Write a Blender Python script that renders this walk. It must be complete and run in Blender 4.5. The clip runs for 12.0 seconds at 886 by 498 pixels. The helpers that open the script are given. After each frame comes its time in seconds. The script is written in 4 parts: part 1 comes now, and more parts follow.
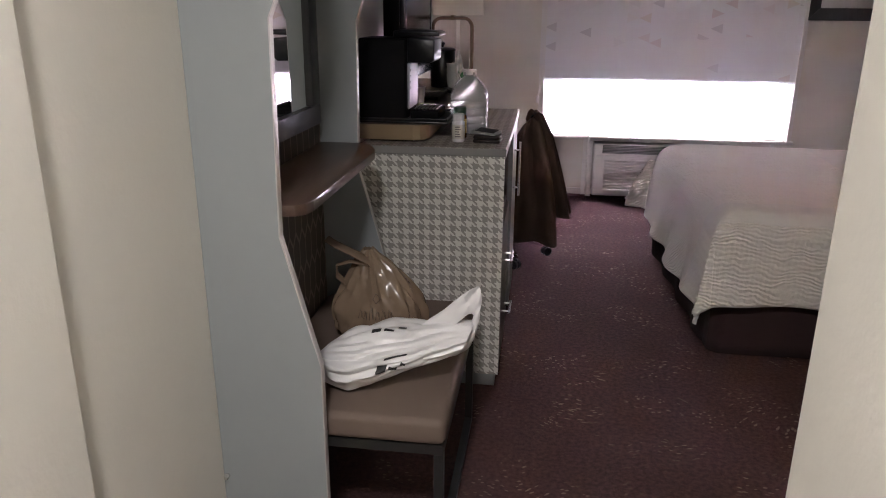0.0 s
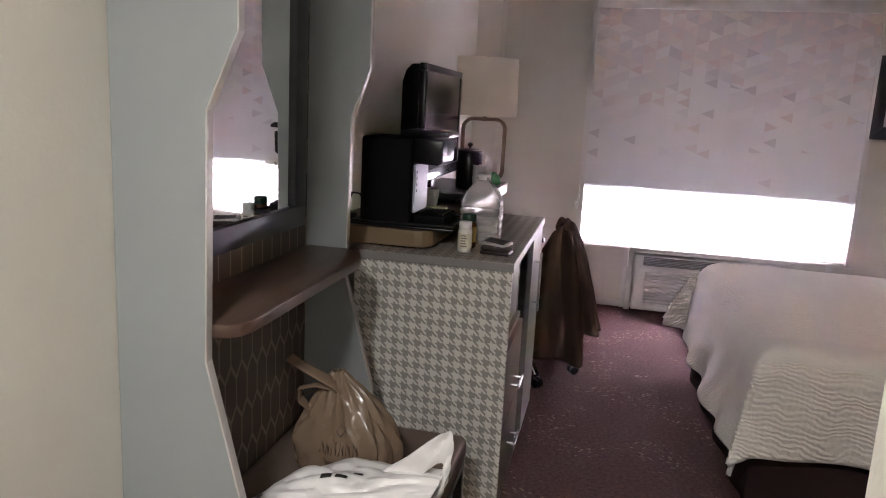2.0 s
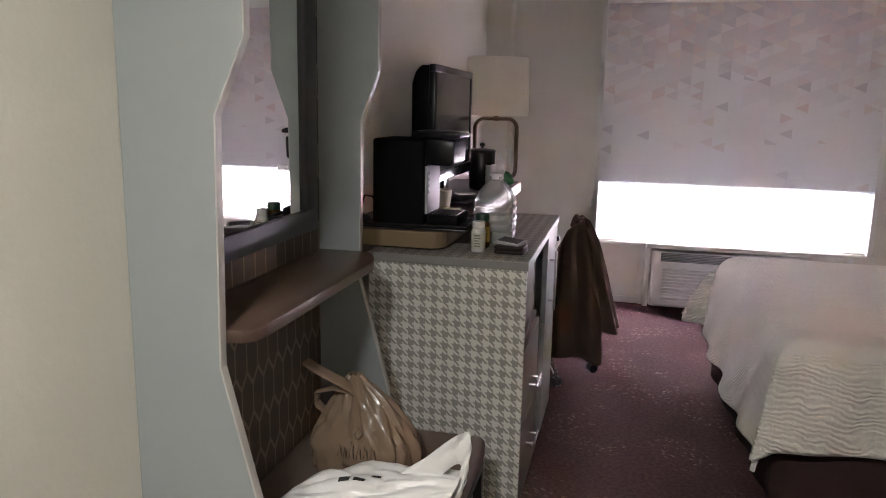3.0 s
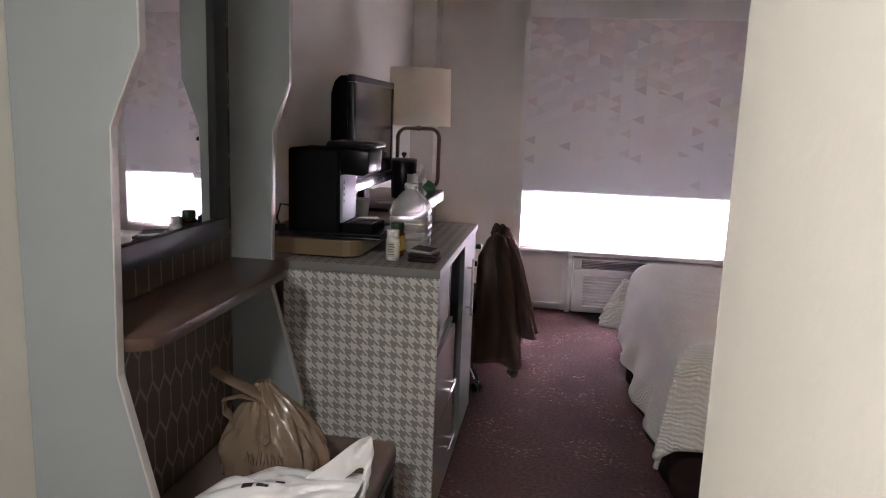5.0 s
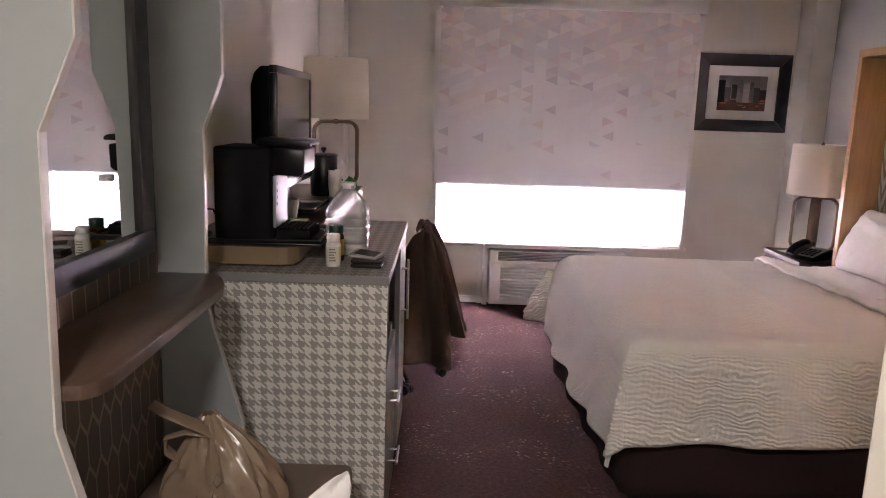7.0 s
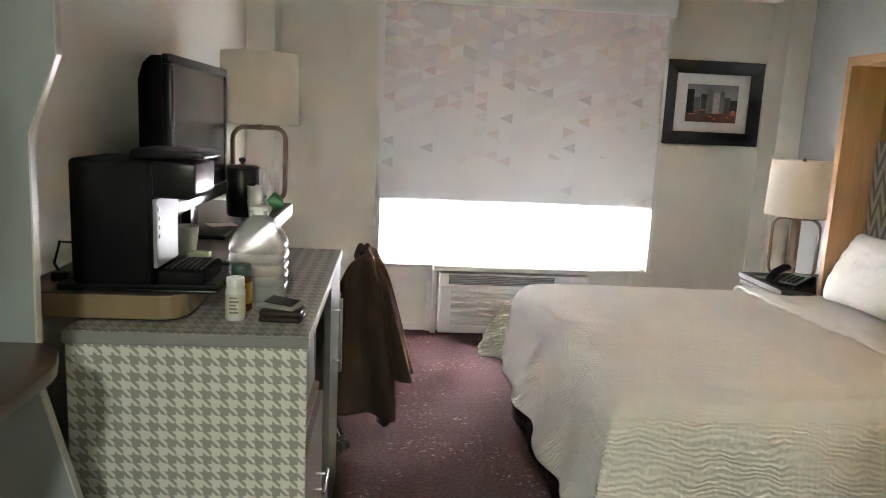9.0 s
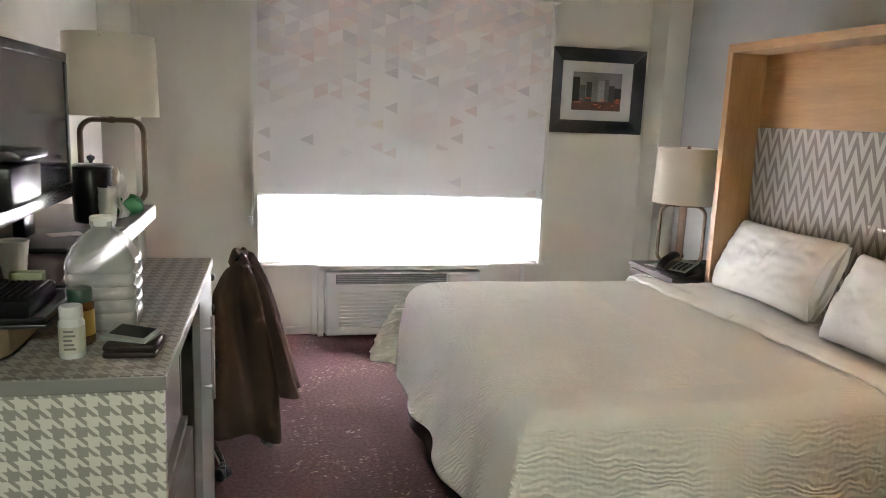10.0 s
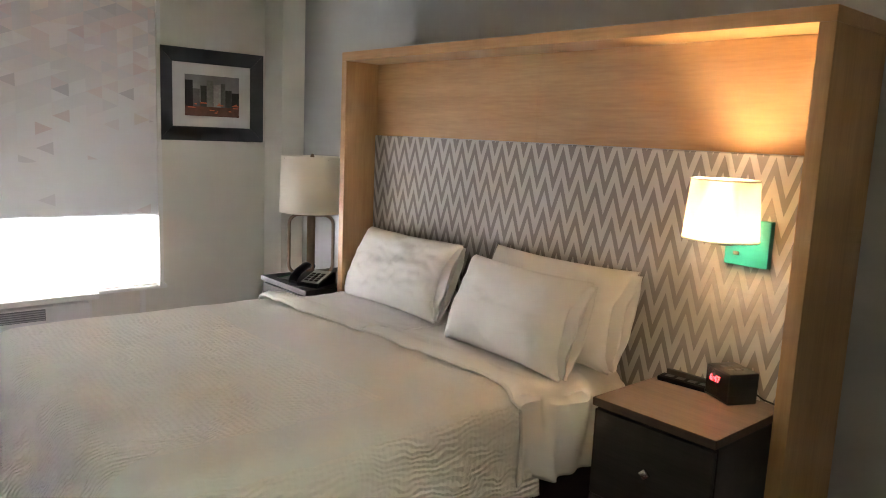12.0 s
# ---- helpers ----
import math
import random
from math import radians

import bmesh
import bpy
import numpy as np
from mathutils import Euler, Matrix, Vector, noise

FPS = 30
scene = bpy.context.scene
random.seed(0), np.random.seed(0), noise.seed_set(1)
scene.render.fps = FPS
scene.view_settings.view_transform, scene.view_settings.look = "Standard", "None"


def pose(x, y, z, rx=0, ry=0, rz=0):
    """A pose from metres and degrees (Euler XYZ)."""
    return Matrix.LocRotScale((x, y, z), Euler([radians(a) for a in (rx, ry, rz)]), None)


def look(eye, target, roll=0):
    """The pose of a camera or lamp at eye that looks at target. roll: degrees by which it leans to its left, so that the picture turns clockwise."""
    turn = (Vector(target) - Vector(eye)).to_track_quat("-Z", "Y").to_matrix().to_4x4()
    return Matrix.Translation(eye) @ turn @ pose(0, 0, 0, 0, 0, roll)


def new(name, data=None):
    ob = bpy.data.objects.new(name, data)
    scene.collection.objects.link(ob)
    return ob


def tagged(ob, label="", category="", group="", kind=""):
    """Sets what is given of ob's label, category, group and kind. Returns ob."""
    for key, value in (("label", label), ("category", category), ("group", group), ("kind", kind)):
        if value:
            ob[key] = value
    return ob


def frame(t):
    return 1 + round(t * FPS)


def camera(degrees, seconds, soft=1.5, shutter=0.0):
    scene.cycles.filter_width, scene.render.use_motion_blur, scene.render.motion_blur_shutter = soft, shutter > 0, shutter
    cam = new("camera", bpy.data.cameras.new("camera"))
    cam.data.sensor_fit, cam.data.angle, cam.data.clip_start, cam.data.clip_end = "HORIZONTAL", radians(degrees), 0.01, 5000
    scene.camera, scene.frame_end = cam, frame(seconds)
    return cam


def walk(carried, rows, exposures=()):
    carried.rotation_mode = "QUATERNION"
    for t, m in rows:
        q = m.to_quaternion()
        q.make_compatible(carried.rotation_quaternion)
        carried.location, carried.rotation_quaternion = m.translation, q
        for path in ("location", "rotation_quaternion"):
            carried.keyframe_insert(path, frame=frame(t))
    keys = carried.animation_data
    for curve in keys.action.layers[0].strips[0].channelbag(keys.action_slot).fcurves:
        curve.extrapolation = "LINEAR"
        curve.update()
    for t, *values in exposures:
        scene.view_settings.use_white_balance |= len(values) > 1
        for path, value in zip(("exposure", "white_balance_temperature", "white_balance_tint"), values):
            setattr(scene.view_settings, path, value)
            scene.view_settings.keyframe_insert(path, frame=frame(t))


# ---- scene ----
cam = camera(62.1, 12.0, 1.0)
PATH = [
    (0, (1.141, 0.425, 1.455), (0.882, 2.309, 0.834), 0.4),
    (0.3, (1.146, 0.57, 1.436), (0.919, 2.461, 0.823), 0.6),
    (0.5, (1.164, 0.611, 1.445), (0.944, 2.509, 0.854), 0.9),
    (1, (1.185, 0.691, 1.453), (1.031, 2.619, 0.943), 2.6),
    (1.5, (1.259, 0.73, 1.467), (0.959, 2.664, 1.055), 2.9),
    (2, (1.273, 0.743, 1.464), (0.858, 2.662, 1.083), 3.0),
    (2.5, (1.271, 0.75, 1.461), (0.791, 2.655, 1.086), 1.9),
    (3, (1.282, 0.752, 1.458), (0.822, 2.662, 1.081), 1.2),
    (3.5, (1.306, 0.748, 1.46), (0.905, 2.673, 1.094), 0.9),
    (5.5, (1.375, 0.713, 1.476), (1.103, 2.663, 1.123), 2.3),
    (6, (1.352, 0.722, 1.469), (1.129, 2.674, 1.093), 2.1),
    (6.5, (1.245, 0.774, 1.474), (1.155, 2.735, 1.095), 1.8),
    (7, (1.165, 0.858, 1.487), (1.17, 2.823, 1.114), 1.8),
    (7.2, (1.182, 0.911, 1.484), (1.199, 2.877, 1.116), 1.9),
    (8.8, (1.15, 1.373, 1.484), (1.269, 3.339, 1.135), 2.7),
    (9, (1.182, 1.437, 1.478), (1.33, 3.402, 1.132), 2.7),
    (9.5, (1.225, 1.558, 1.472), (1.487, 3.508, 1.11), 2.7),
    (10, (1.204, 1.68, 1.479), (1.655, 3.595, 1.119), 2.3),
    (10.5, (1.261, 1.757, 1.475), (1.925, 3.611, 1.125), 2.0),
    (11, (1.308, 1.795, 1.467), (2.241, 3.534, 1.139), 2.4),
    (11.5, (1.327, 1.863, 1.482), (2.489, 3.46, 1.166), 2.4),
    (11.6, (1.317, 1.906, 1.484), (2.52, 3.473, 1.172), 2.6),
    (12, (1.353, 1.883, 1.495), (2.657, 3.368, 1.188), 2.5),
]
EXPOSURES = [(0, 0.80, 6600, 36), (1.2, 1.04, 6650, 37), (3.0, 1.0, 6700, 30), (5.5, 0.78, 6550, 35), (6.2, 0.84, 6600, 36), (7.0, 1.14, 7100, 40), (7.6, 1.22, 7000, 29), (8.8, 1.60, 6850, 12), (10.5, 1.44, 6850, 12), (12, 1.27, 6880, 12)]
walk(cam, [(t, look(eye, target, roll)) for t, eye, target, roll in PATH], EXPOSURES)


# ---- light ----
world = bpy.data.worlds.new("sky")
scene.world = world
world.use_nodes = True
sky = world.node_tree.nodes.new("ShaderNodeTexSky")
sky.sky_type, sky.sun_disc, sky.sun_elevation, sky.sun_rotation = "NISHITA", False, radians(38), radians(200)
world.node_tree.nodes["Background"].inputs["Strength"].default_value = 0.1
world.node_tree.links.new(sky.outputs[0], world.node_tree.nodes["Background"].inputs["Color"])


def area_lamp(name, at, target, w, h, watts, colour):
    d = bpy.data.lights.new(name, "AREA")
    d.shape, d.size, d.size_y, d.energy, d.color = ("DISK" if w == h else "RECTANGLE"), w, h, watts, colour
    ob = new(name, d)
    ob.matrix_world = look(at, target)
    return ob


def bulb(name, at, watts, colour, radius):
    d = bpy.data.lights.new(name, "POINT")
    d.energy, d.color, d.shadow_soft_size = watts, colour, radius
    ob = new(name, d)
    ob.location = at
    return ob


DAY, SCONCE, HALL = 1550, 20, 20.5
area_lamp("window_daylight", (2.07, 6.95, 1.40), (2.07, 6.0, 1.36), 2.0, 1.9, DAY, (0.99, 0.94, 0.985))
bulb("sconce_bulb", (3.555, 3.054, 1.238), SCONCE, (1.0, 0.74, 0.45), 0.04)
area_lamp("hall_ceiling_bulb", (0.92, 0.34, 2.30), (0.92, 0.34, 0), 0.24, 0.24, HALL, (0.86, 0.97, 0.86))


# ---- materials ----
class V:
    """A value in a node tree, with arithmetic."""

    def __init__(self, nt, s):
        self.nt, self.s = nt, s

    def op(self, kind, *others):
        n = self.nt.nodes.new("ShaderNodeMath")
        n.operation = kind
        for i, o in enumerate((self, *others)):
            if isinstance(o, V):
                self.nt.links.new(o.s, n.inputs[i])
            else:
                n.inputs[i].default_value = o
        return V(self.nt, n.outputs[0])

    def __add__(self, o): return self.op("ADD", o)
    def __sub__(self, o): return self.op("SUBTRACT", o)
    def __mul__(self, o): return self.op("MULTIPLY", o)
    def __truediv__(self, o): return self.op("DIVIDE", o)
    def lt(self, o): return self.op("LESS_THAN", o)
    def gt(self, o): return self.op("GREATER_THAN", o)
    def mod(self, o): return self.op("FLOORED_MODULO", o)
    def floor(self): return self.op("FLOOR")
    def abs(self): return self.op("ABSOLUTE")
    def max(self, o): return self.op("MAXIMUM", o)
    def min(self, o): return self.op("MINIMUM", o)
    def tri(self): return self.op("PINGPONG", 0.5)


class Mat:
    def __init__(self, name, colour, rough=0.5, metal=0.0, spec=0.5):
        self.m = bpy.data.materials.new(name)
        self.m.use_nodes = True
        self.nt = self.m.node_tree
        self.b = self.nt.nodes["Principled BSDF"]
        self.b.inputs["Base Color"].default_value = (*colour, 1)
        self.b.inputs["Roughness"].default_value = rough
        self.b.inputs["Metallic"].default_value = metal
        self.b.inputs["Specular IOR Level"].default_value = spec
        self.colour = None
        self.base = colour
        self.height = None

    def axes(self):
        c = self.nt.nodes.new("ShaderNodeTexCoord")
        s = self.nt.nodes.new("ShaderNodeSeparateXYZ")
        self.nt.links.new(c.outputs["Object"], s.inputs[0])
        return [V(self.nt, s.outputs[i]) for i in range(3)]

    def vec(self, x, y, z=0.0):
        n = self.nt.nodes.new("ShaderNodeCombineXYZ")
        for i, o in enumerate((x, y, z)):
            if isinstance(o, V):
                self.nt.links.new(o.s, n.inputs[i])
            else:
                n.inputs[i].default_value = o
        return n.outputs[0]

    def noise(self, scale, detail=3.0, stretch=(1, 1, 1), rough=0.55):
        c = self.nt.nodes.new("ShaderNodeTexCoord")
        mp = self.nt.nodes.new("ShaderNodeMapping")
        mp.inputs["Scale"].default_value = stretch
        n = self.nt.nodes.new("ShaderNodeTexNoise")
        n.inputs["Scale"].default_value, n.inputs["Detail"].default_value, n.inputs["Roughness"].default_value = scale, detail, rough
        self.nt.links.new(c.outputs["Object"], mp.inputs[0])
        self.nt.links.new(mp.outputs[0], n.inputs["Vector"])
        return V(self.nt, n.outputs["Fac"])

    def cells(self, vector, feature="F1"):
        n = self.nt.nodes.new("ShaderNodeTexVoronoi")
        n.feature = feature
        n.inputs["Scale"].default_value = 1
        self.nt.links.new(vector, n.inputs["Vector"])
        return n

    def hash(self, vector):
        n = self.nt.nodes.new("ShaderNodeTexWhiteNoise")
        self.nt.links.new(vector, n.inputs["Vector"])
        return V(self.nt, n.outputs["Value"])

    def mix(self, fac, a, b):
        """a and b: a colour triple or a socket."""
        n = self.nt.nodes.new("ShaderNodeMix")
        n.data_type = "RGBA"
        if isinstance(fac, V):
            self.nt.links.new(fac.s, n.inputs[0])
        else:
            n.inputs[0].default_value = fac
        for i, o in ((6, a), (7, b)):
            if isinstance(o, tuple):
                n.inputs[i].default_value = (*o, 1)
            else:
                self.nt.links.new(o, n.inputs[i])
        return n.outputs[2]

    def ramp(self, v, lo, hi):
        n = self.nt.nodes.new("ShaderNodeMapRange")
        self.nt.links.new(v.s, n.inputs[0])
        n.inputs[1].default_value, n.inputs[2].default_value = lo, hi
        return V(self.nt, n.outputs[0])

    def vary(self, amount=0.12, scale=3.0, fine=60.0):
        """Lightens and darkens the colour at two scales."""
        cur = self.colour or self.base
        k = (self.noise(scale) - 0.5) * (amount * 2) + (self.noise(fine) - 0.5) * amount
        n = self.nt.nodes.new("ShaderNodeHueSaturation")
        self.nt.links.new((k + 1.0).s, n.inputs["Value"])
        if isinstance(cur, tuple):
            n.inputs["Color"].default_value = (*cur, 1)
        else:
            self.nt.links.new(cur, n.inputs["Color"])
        self.colour = n.outputs[0]
        return self

    def bump(self, v, strength=0.3, distance=0.002):
        n = self.nt.nodes.new("ShaderNodeBump")
        n.inputs["Strength"].default_value, n.inputs["Distance"].default_value = strength, distance
        self.nt.links.new(v.s, n.inputs["Height"])
        self.nt.links.new(n.outputs[0], self.b.inputs["Normal"])
        return self

    def done(self):
        if self.colour is not None and not isinstance(self.colour, tuple):
            self.nt.links.new(self.colour, self.b.inputs["Base Color"])
        return self.m


def plain(name, colour, rough=0.5, metal=0.0, spec=0.5, vary=0.06, grain=120.0, bump=0.0):
    m = Mat(name, colour, rough, metal, spec).vary(vary, 4.0, grain)
    if bump:
        m.bump(m.noise(grain), bump, 0.001)
    return m.done()


def wall_paint(name, colour):
    m = Mat(name, colour, 0.62, 0, 0.3).vary(0.035, 1.3, 30.0)
    return m.bump(m.noise(70.0, 4) + m.noise(22.0) * 0.12, 0.26, 0.003).done()


def wood(name, light, dark, rough=0.4, along="x", scale=1.0):
    m = Mat(name, light, rough, 0, 0.4)
    s = {"x": (0.7, 9, 9), "y": (9, 0.7, 9), "z": (9, 9, 0.7)}[along]
    g = m.noise(2.0 * scale, 5, s, 0.6) * 0.7 + m.noise(16.0 * scale, 3, s) * 0.3
    m.colour = m.mix(m.ramp(g, 0.34, 0.68), dark, light)
    return m.vary(0.05, 1.0, 40.0).bump(g, 0.08, 0.001).done()


def houndstooth(name, u, v, light, dark, period=0.0405):
    m = Mat(name, light, 0.5, 0, 0.35)
    ax = m.axes()
    a, b = ax[u] * (8.0 / period) + 800.0, ax[v] * (8.0 / period) + 800.0
    warp, weft = a.mod(8.0).lt(4.0), b.mod(8.0).lt(4.0)
    twill = (a + b).mod(4.0).lt(2.0)
    d = twill * warp + (twill * -1.0 + 1.0) * weft
    m.colour = m.mix(d, light, dark)
    return m.vary(0.05, 3.0, 90.0).done()


def carpet_material():
    m = Mat("maroon_carpet", (0.09, 0.05, 0.05), 0.95, 0, 0.1)
    x, y, z = m.axes()
    patch = m.ramp(m.noise(3.2, 1), 0.50, 0.58)
    wx, wy = m.noise(1.9, 1) * 3.0, m.noise(2.3, 1, (1.3, 0.8, 1)) * 3.0
    mp = m.cells(m.vec((x + wx * 0.14) * 34.0, (y + wy * 0.14) * 66.0))
    dash = V(m.nt, mp.outputs["Distance"]).lt(0.27) * m.hash(mp.outputs["Position"]).gt(0.35) * patch
    tuft = m.noise(420.0, 2)
    base = m.mix(m.ramp(m.noise(60.0, 3), 0.35, 0.7), (0.063, 0.033, 0.033), (0.108, 0.057, 0.054))
    m.colour = m.mix(dash * m.ramp(tuft, 0.30, 0.55) * 0.55, base, (0.38, 0.29, 0.22))
    m.vary(0.26, 1.6, 220.0)
    return m.bump(tuft + m.noise(120.0), 0.9, 0.005).done()


def printed_shade():
    """A roller blind's cloth, printed with scattered triangles that thin out downwards."""
    m = Mat("printed_shade_cloth", (0.70, 0.66, 0.66), 0.8, 0, 0.1)
    x, y, z = m.axes()
    w, h = 0.088, 0.072
    a, b = x / w + 100.0, z / h + 100.0
    col = a.floor()
    p, q = (b - a * 0.5).floor(), (b + a * 0.5).floor()
    r = m.hash(m.vec(col, p, q))
    r2 = m.hash(m.vec(q, col, p + 7.0))
    group = m.noise(1.6, 2, (1, 1, 2.2))
    level = m.ramp(z, 0.0, 1.30)
    thresh = level * level * level * 1.0 + 0.025
    on = r.lt(thresh * (group * 1.3 + 0.2))
    tint = m.mix(r2.gt(0.5), (0.34, 0.31, 0.34), (0.56, 0.34, 0.32))
    tint = m.mix(r2.gt(0.84), tint, (0.62, 0.52, 0.40))
    pair = m.hash(m.vec((a * 0.5).floor(), (b - a * 0.5).floor(), 3.0))
    faint = pair.lt(level * 0.75) * level * level * 0.34
    strong = (on * ((r2 * 7.0).mod(1.0) * 0.36 + 0.08)).max(faint)
    # Paler and bluer downwards: the sheer's leaking glow put into the ground colour.
    ground = m.mix(level, (0.76, 0.77, 0.79), (0.70, 0.66, 0.65))
    m.colour = m.mix(strong, ground, tint)
    return sheer(m, 0.046)


def sheer(m, through_part):
    t = m.nt.nodes.new("ShaderNodeBsdfTranslucent")
    mixer = m.nt.nodes.new("ShaderNodeMixShader")
    mixer.inputs[0].default_value = through_part
    if m.colour is not None:
        m.nt.links.new(m.colour, t.inputs["Color"])
        m.nt.links.new(m.colour, m.b.inputs["Base Color"])
    else:
        t.inputs["Color"].default_value = (*m.base, 1)
    m.nt.links.new(m.b.outputs[0], mixer.inputs[1])
    m.nt.links.new(t.outputs[0], mixer.inputs[2])
    m.nt.links.new(mixer.outputs[0], m.nt.nodes["Material Output"].inputs["Surface"])
    return m.m


def chevron():
    m = Mat("chevron_fabric", (0.5, 0.46, 0.43), 0.85, 0, 0.15)
    x, y, z = m.axes()
    v = z - (y / 0.088 + 50.0).op("PINGPONG", 0.5) * 0.26
    d = (v / 0.128 + 50.0).mod(1.0).lt(0.46)
    m.colour = m.mix(d, (0.48, 0.45, 0.415), (0.24, 0.215, 0.198))
    m.vary(0.06, 3.0, 200.0)
    return m.bump(m.noise(500.0, 2), 0.4, 0.001).done()


def hex_paper():
    m = Mat("hexagon_wallcovering", (0.10, 0.075, 0.06), 0.5, 0, 0.4)
    x, y, z = m.axes()
    u, v = y / 0.058 + 50.0, z / 0.235 + 50.0
    ax, ay = u.mod(1.0) - 0.5, (v * 1.7320508).mod(1.7320508) - 0.8660254
    bx, by = (u + 0.5).mod(1.0) - 0.5, (v * 1.7320508 + 0.8660254).mod(1.7320508) - 0.8660254
    ha = ax.abs().max(ax.abs() * 0.5 + ay.abs() * 0.8660254)
    hb = bx.abs().max(bx.abs() * 0.5 + by.abs() * 0.8660254)
    edge = ha.min(hb)
    m.colour = m.mix(m.ramp(edge, 0.435, 0.47), (0.085, 0.062, 0.048), (0.25, 0.205, 0.165))
    return m.vary(0.1, 2.0, 60.0).done()


def quilt():
    m = Mat("white_coverlet", (0.88, 0.86, 0.82), 0.85, 0, 0.15)
    x, y, z = m.axes()
    edge = (m.noise(5.0, 2) - 0.5) * 0.03
    side = (y + edge).lt(-0.86)
    middle = (x + edge).lt(0.19) * (y + edge * 0.6).gt(-0.68)
    woven = side.max(middle)
    # Light caught by the woven texture is also put into its paler colour.
    m.colour = m.mix(woven, (0.88, 0.87, 0.83), (0.92, 0.895, 0.84))
    m.vary(0.03, 2.0, 40.0)
    warp = m.noise(3.0, 2) * 8.0 + m.noise(11.0, 2) * 3.4
    ridge = ((y + z) / 0.021 + x * 3.0 + warp + 60.0).op("PINGPONG", 0.5)
    rib = (x / 0.020 + warp * 0.4 + 60.0).op("PINGPONG", 0.5)
    patch = m.ramp(m.noise(6.0, 2), 0.30, 0.60)
    relief = (ridge * (patch * 1.1 + 0.6) + rib * 0.4) * (woven * 0.85 + 0.15)
    return m.bump(relief + m.noise(45.0, 3) * 0.6, 0.9, 0.0055).done()


def cloth(name, colour, rough=0.9, amount=0.1, weave=300.0, bump=0.5):
    m = Mat(name, colour, rough, 0, 0.15).vary(amount, 3.0, 50.0)
    return m.bump(m.noise(weave, 2) + m.noise(18.0, 3) * 1.5, bump, 0.002).done()


def glass(name, colour=(1, 1, 1), rough=0.0, ior=1.45):
    m = Mat(name, colour, rough)
    m.b.inputs["Transmission Weight"].default_value, m.b.inputs["IOR"].default_value = 1.0, ior
    return m.m


def film(name, colour, through_part, rough=0.25):
    """Thin plastic: gloss over a partly clear sheet."""
    m = Mat(name, colour, rough, 0, 0.6).vary(0.1, 8.0, 40.0)
    m.done()
    t = m.nt.nodes.new("ShaderNodeBsdfTransparent")
    t.inputs["Color"].default_value = (*[min(1, c * 1.1 + 0.15) for c in colour], 1)
    mixer = m.nt.nodes.new("ShaderNodeMixShader")
    mixer.inputs[0].default_value = through_part
    m.nt.links.new(m.b.outputs[0], mixer.inputs[1])
    m.nt.links.new(t.outputs[0], mixer.inputs[2])
    m.nt.links.new(mixer.outputs[0], m.nt.nodes["Material Output"].inputs["Surface"])
    return m.m


def glow(name, colour, strength):
    m = Mat(name, colour, 0.5)
    m.b.inputs["Emission Color"].default_value = (*colour, 1)
    m.b.inputs["Emission Strength"].default_value = strength
    return m.m


BEIGE = wall_paint("warm_white_paint", (0.69, 0.665, 0.60))
GREY_PAINT = wall_paint("grey_accent_paint", (0.36, 0.36, 0.35))
CEILING = wall_paint("ceiling_paint", (0.78, 0.77, 0.75))
CARPET = carpet_material()
GREY_LAM = plain("grey_laminate", (0.28, 0.305, 0.31), 0.45, 0, 0.4, 0.03, 60)
GREY_EDGE = plain("grey_edge_band", (0.46, 0.44, 0.43), 0.35, 0, 0.5, 0.03)
HT_SIDE = houndstooth("houndstooth_laminate", 0, 2, (0.74, 0.73, 0.685), (0.355, 0.34, 0.315))
HT_TOP = houndstooth("houndstooth_top_laminate", 0, 1, (0.36, 0.34, 0.32), (0.21, 0.19, 0.175))
TAUPE = plain("taupe_laminate", (0.20, 0.185, 0.175), 0.4, 0, 0.45, 0.05)
TOPEDGE = plain("grey_top_edge", (0.25, 0.245, 0.24), 0.45)
DARK_WOOD = wood("dark_brown_wood", (0.115, 0.068, 0.05), (0.06, 0.036, 0.028), 0.35, "y")
SHELF_WOOD = wood("shelf_brown_wood", (0.105, 0.063, 0.046), (0.06, 0.037, 0.028), 0.3, "y")
TAN_EDGE = plain("tan_edge_band", (0.24, 0.17, 0.10), 0.4, 0, 0.5, 0.05)
OAK = wood("golden_oak", (0.45, 0.26, 0.116), (0.33, 0.18, 0.075), 0.42, "y", 0.7)
OAK_UP = wood("golden_oak_upright", (0.45, 0.26, 0.116), (0.33, 0.18, 0.075), 0.42, "z", 0.7)
STAND_TOP = wood("nightstand_top_wood", (0.18, 0.13, 0.105), (0.115, 0.083, 0.068), 0.4, "y")
STAND_BODY = wood("nightstand_dark_body", (0.06, 0.048, 0.043), (0.038, 0.03, 0.027), 0.4, "y")
CHEV, HEX, QUILT = chevron(), hex_paper(), quilt()
LINEN = cloth("white_linen", (0.91, 0.90, 0.875), 0.8, 0.02, 300, 0.5)
SKIRT = cloth("maroon_bed_skirt", (0.045, 0.026, 0.026), 0.95, 0.12)
COAT = cloth("brown_wool_coat", (0.092, 0.062, 0.048), 0.95, 0.12, 500, 0.6)
SEAT = cloth("taupe_vinyl", (0.165, 0.122, 0.10), 0.55, 0.06, 260, 0.3)
BLACK_METAL = plain("black_metal", (0.03, 0.03, 0.03), 0.4, 0.4)
BLACK = plain("black_plastic", (0.007, 0.0075, 0.009), 0.3, 0, 0.35, 0.1)
MATTE_BLACK = plain("matte_black_plastic", (0.007, 0.007, 0.008), 0.6, 0, 0.08, 0.1)
DARK_FRAME = plain("charcoal_frame", (0.035, 0.037, 0.045), 0.4, 0, 0.5, 0.05)
CHROME = plain("brushed_steel", (0.72, 0.71, 0.70), 0.25, 1.0, 0.5, 0.04)
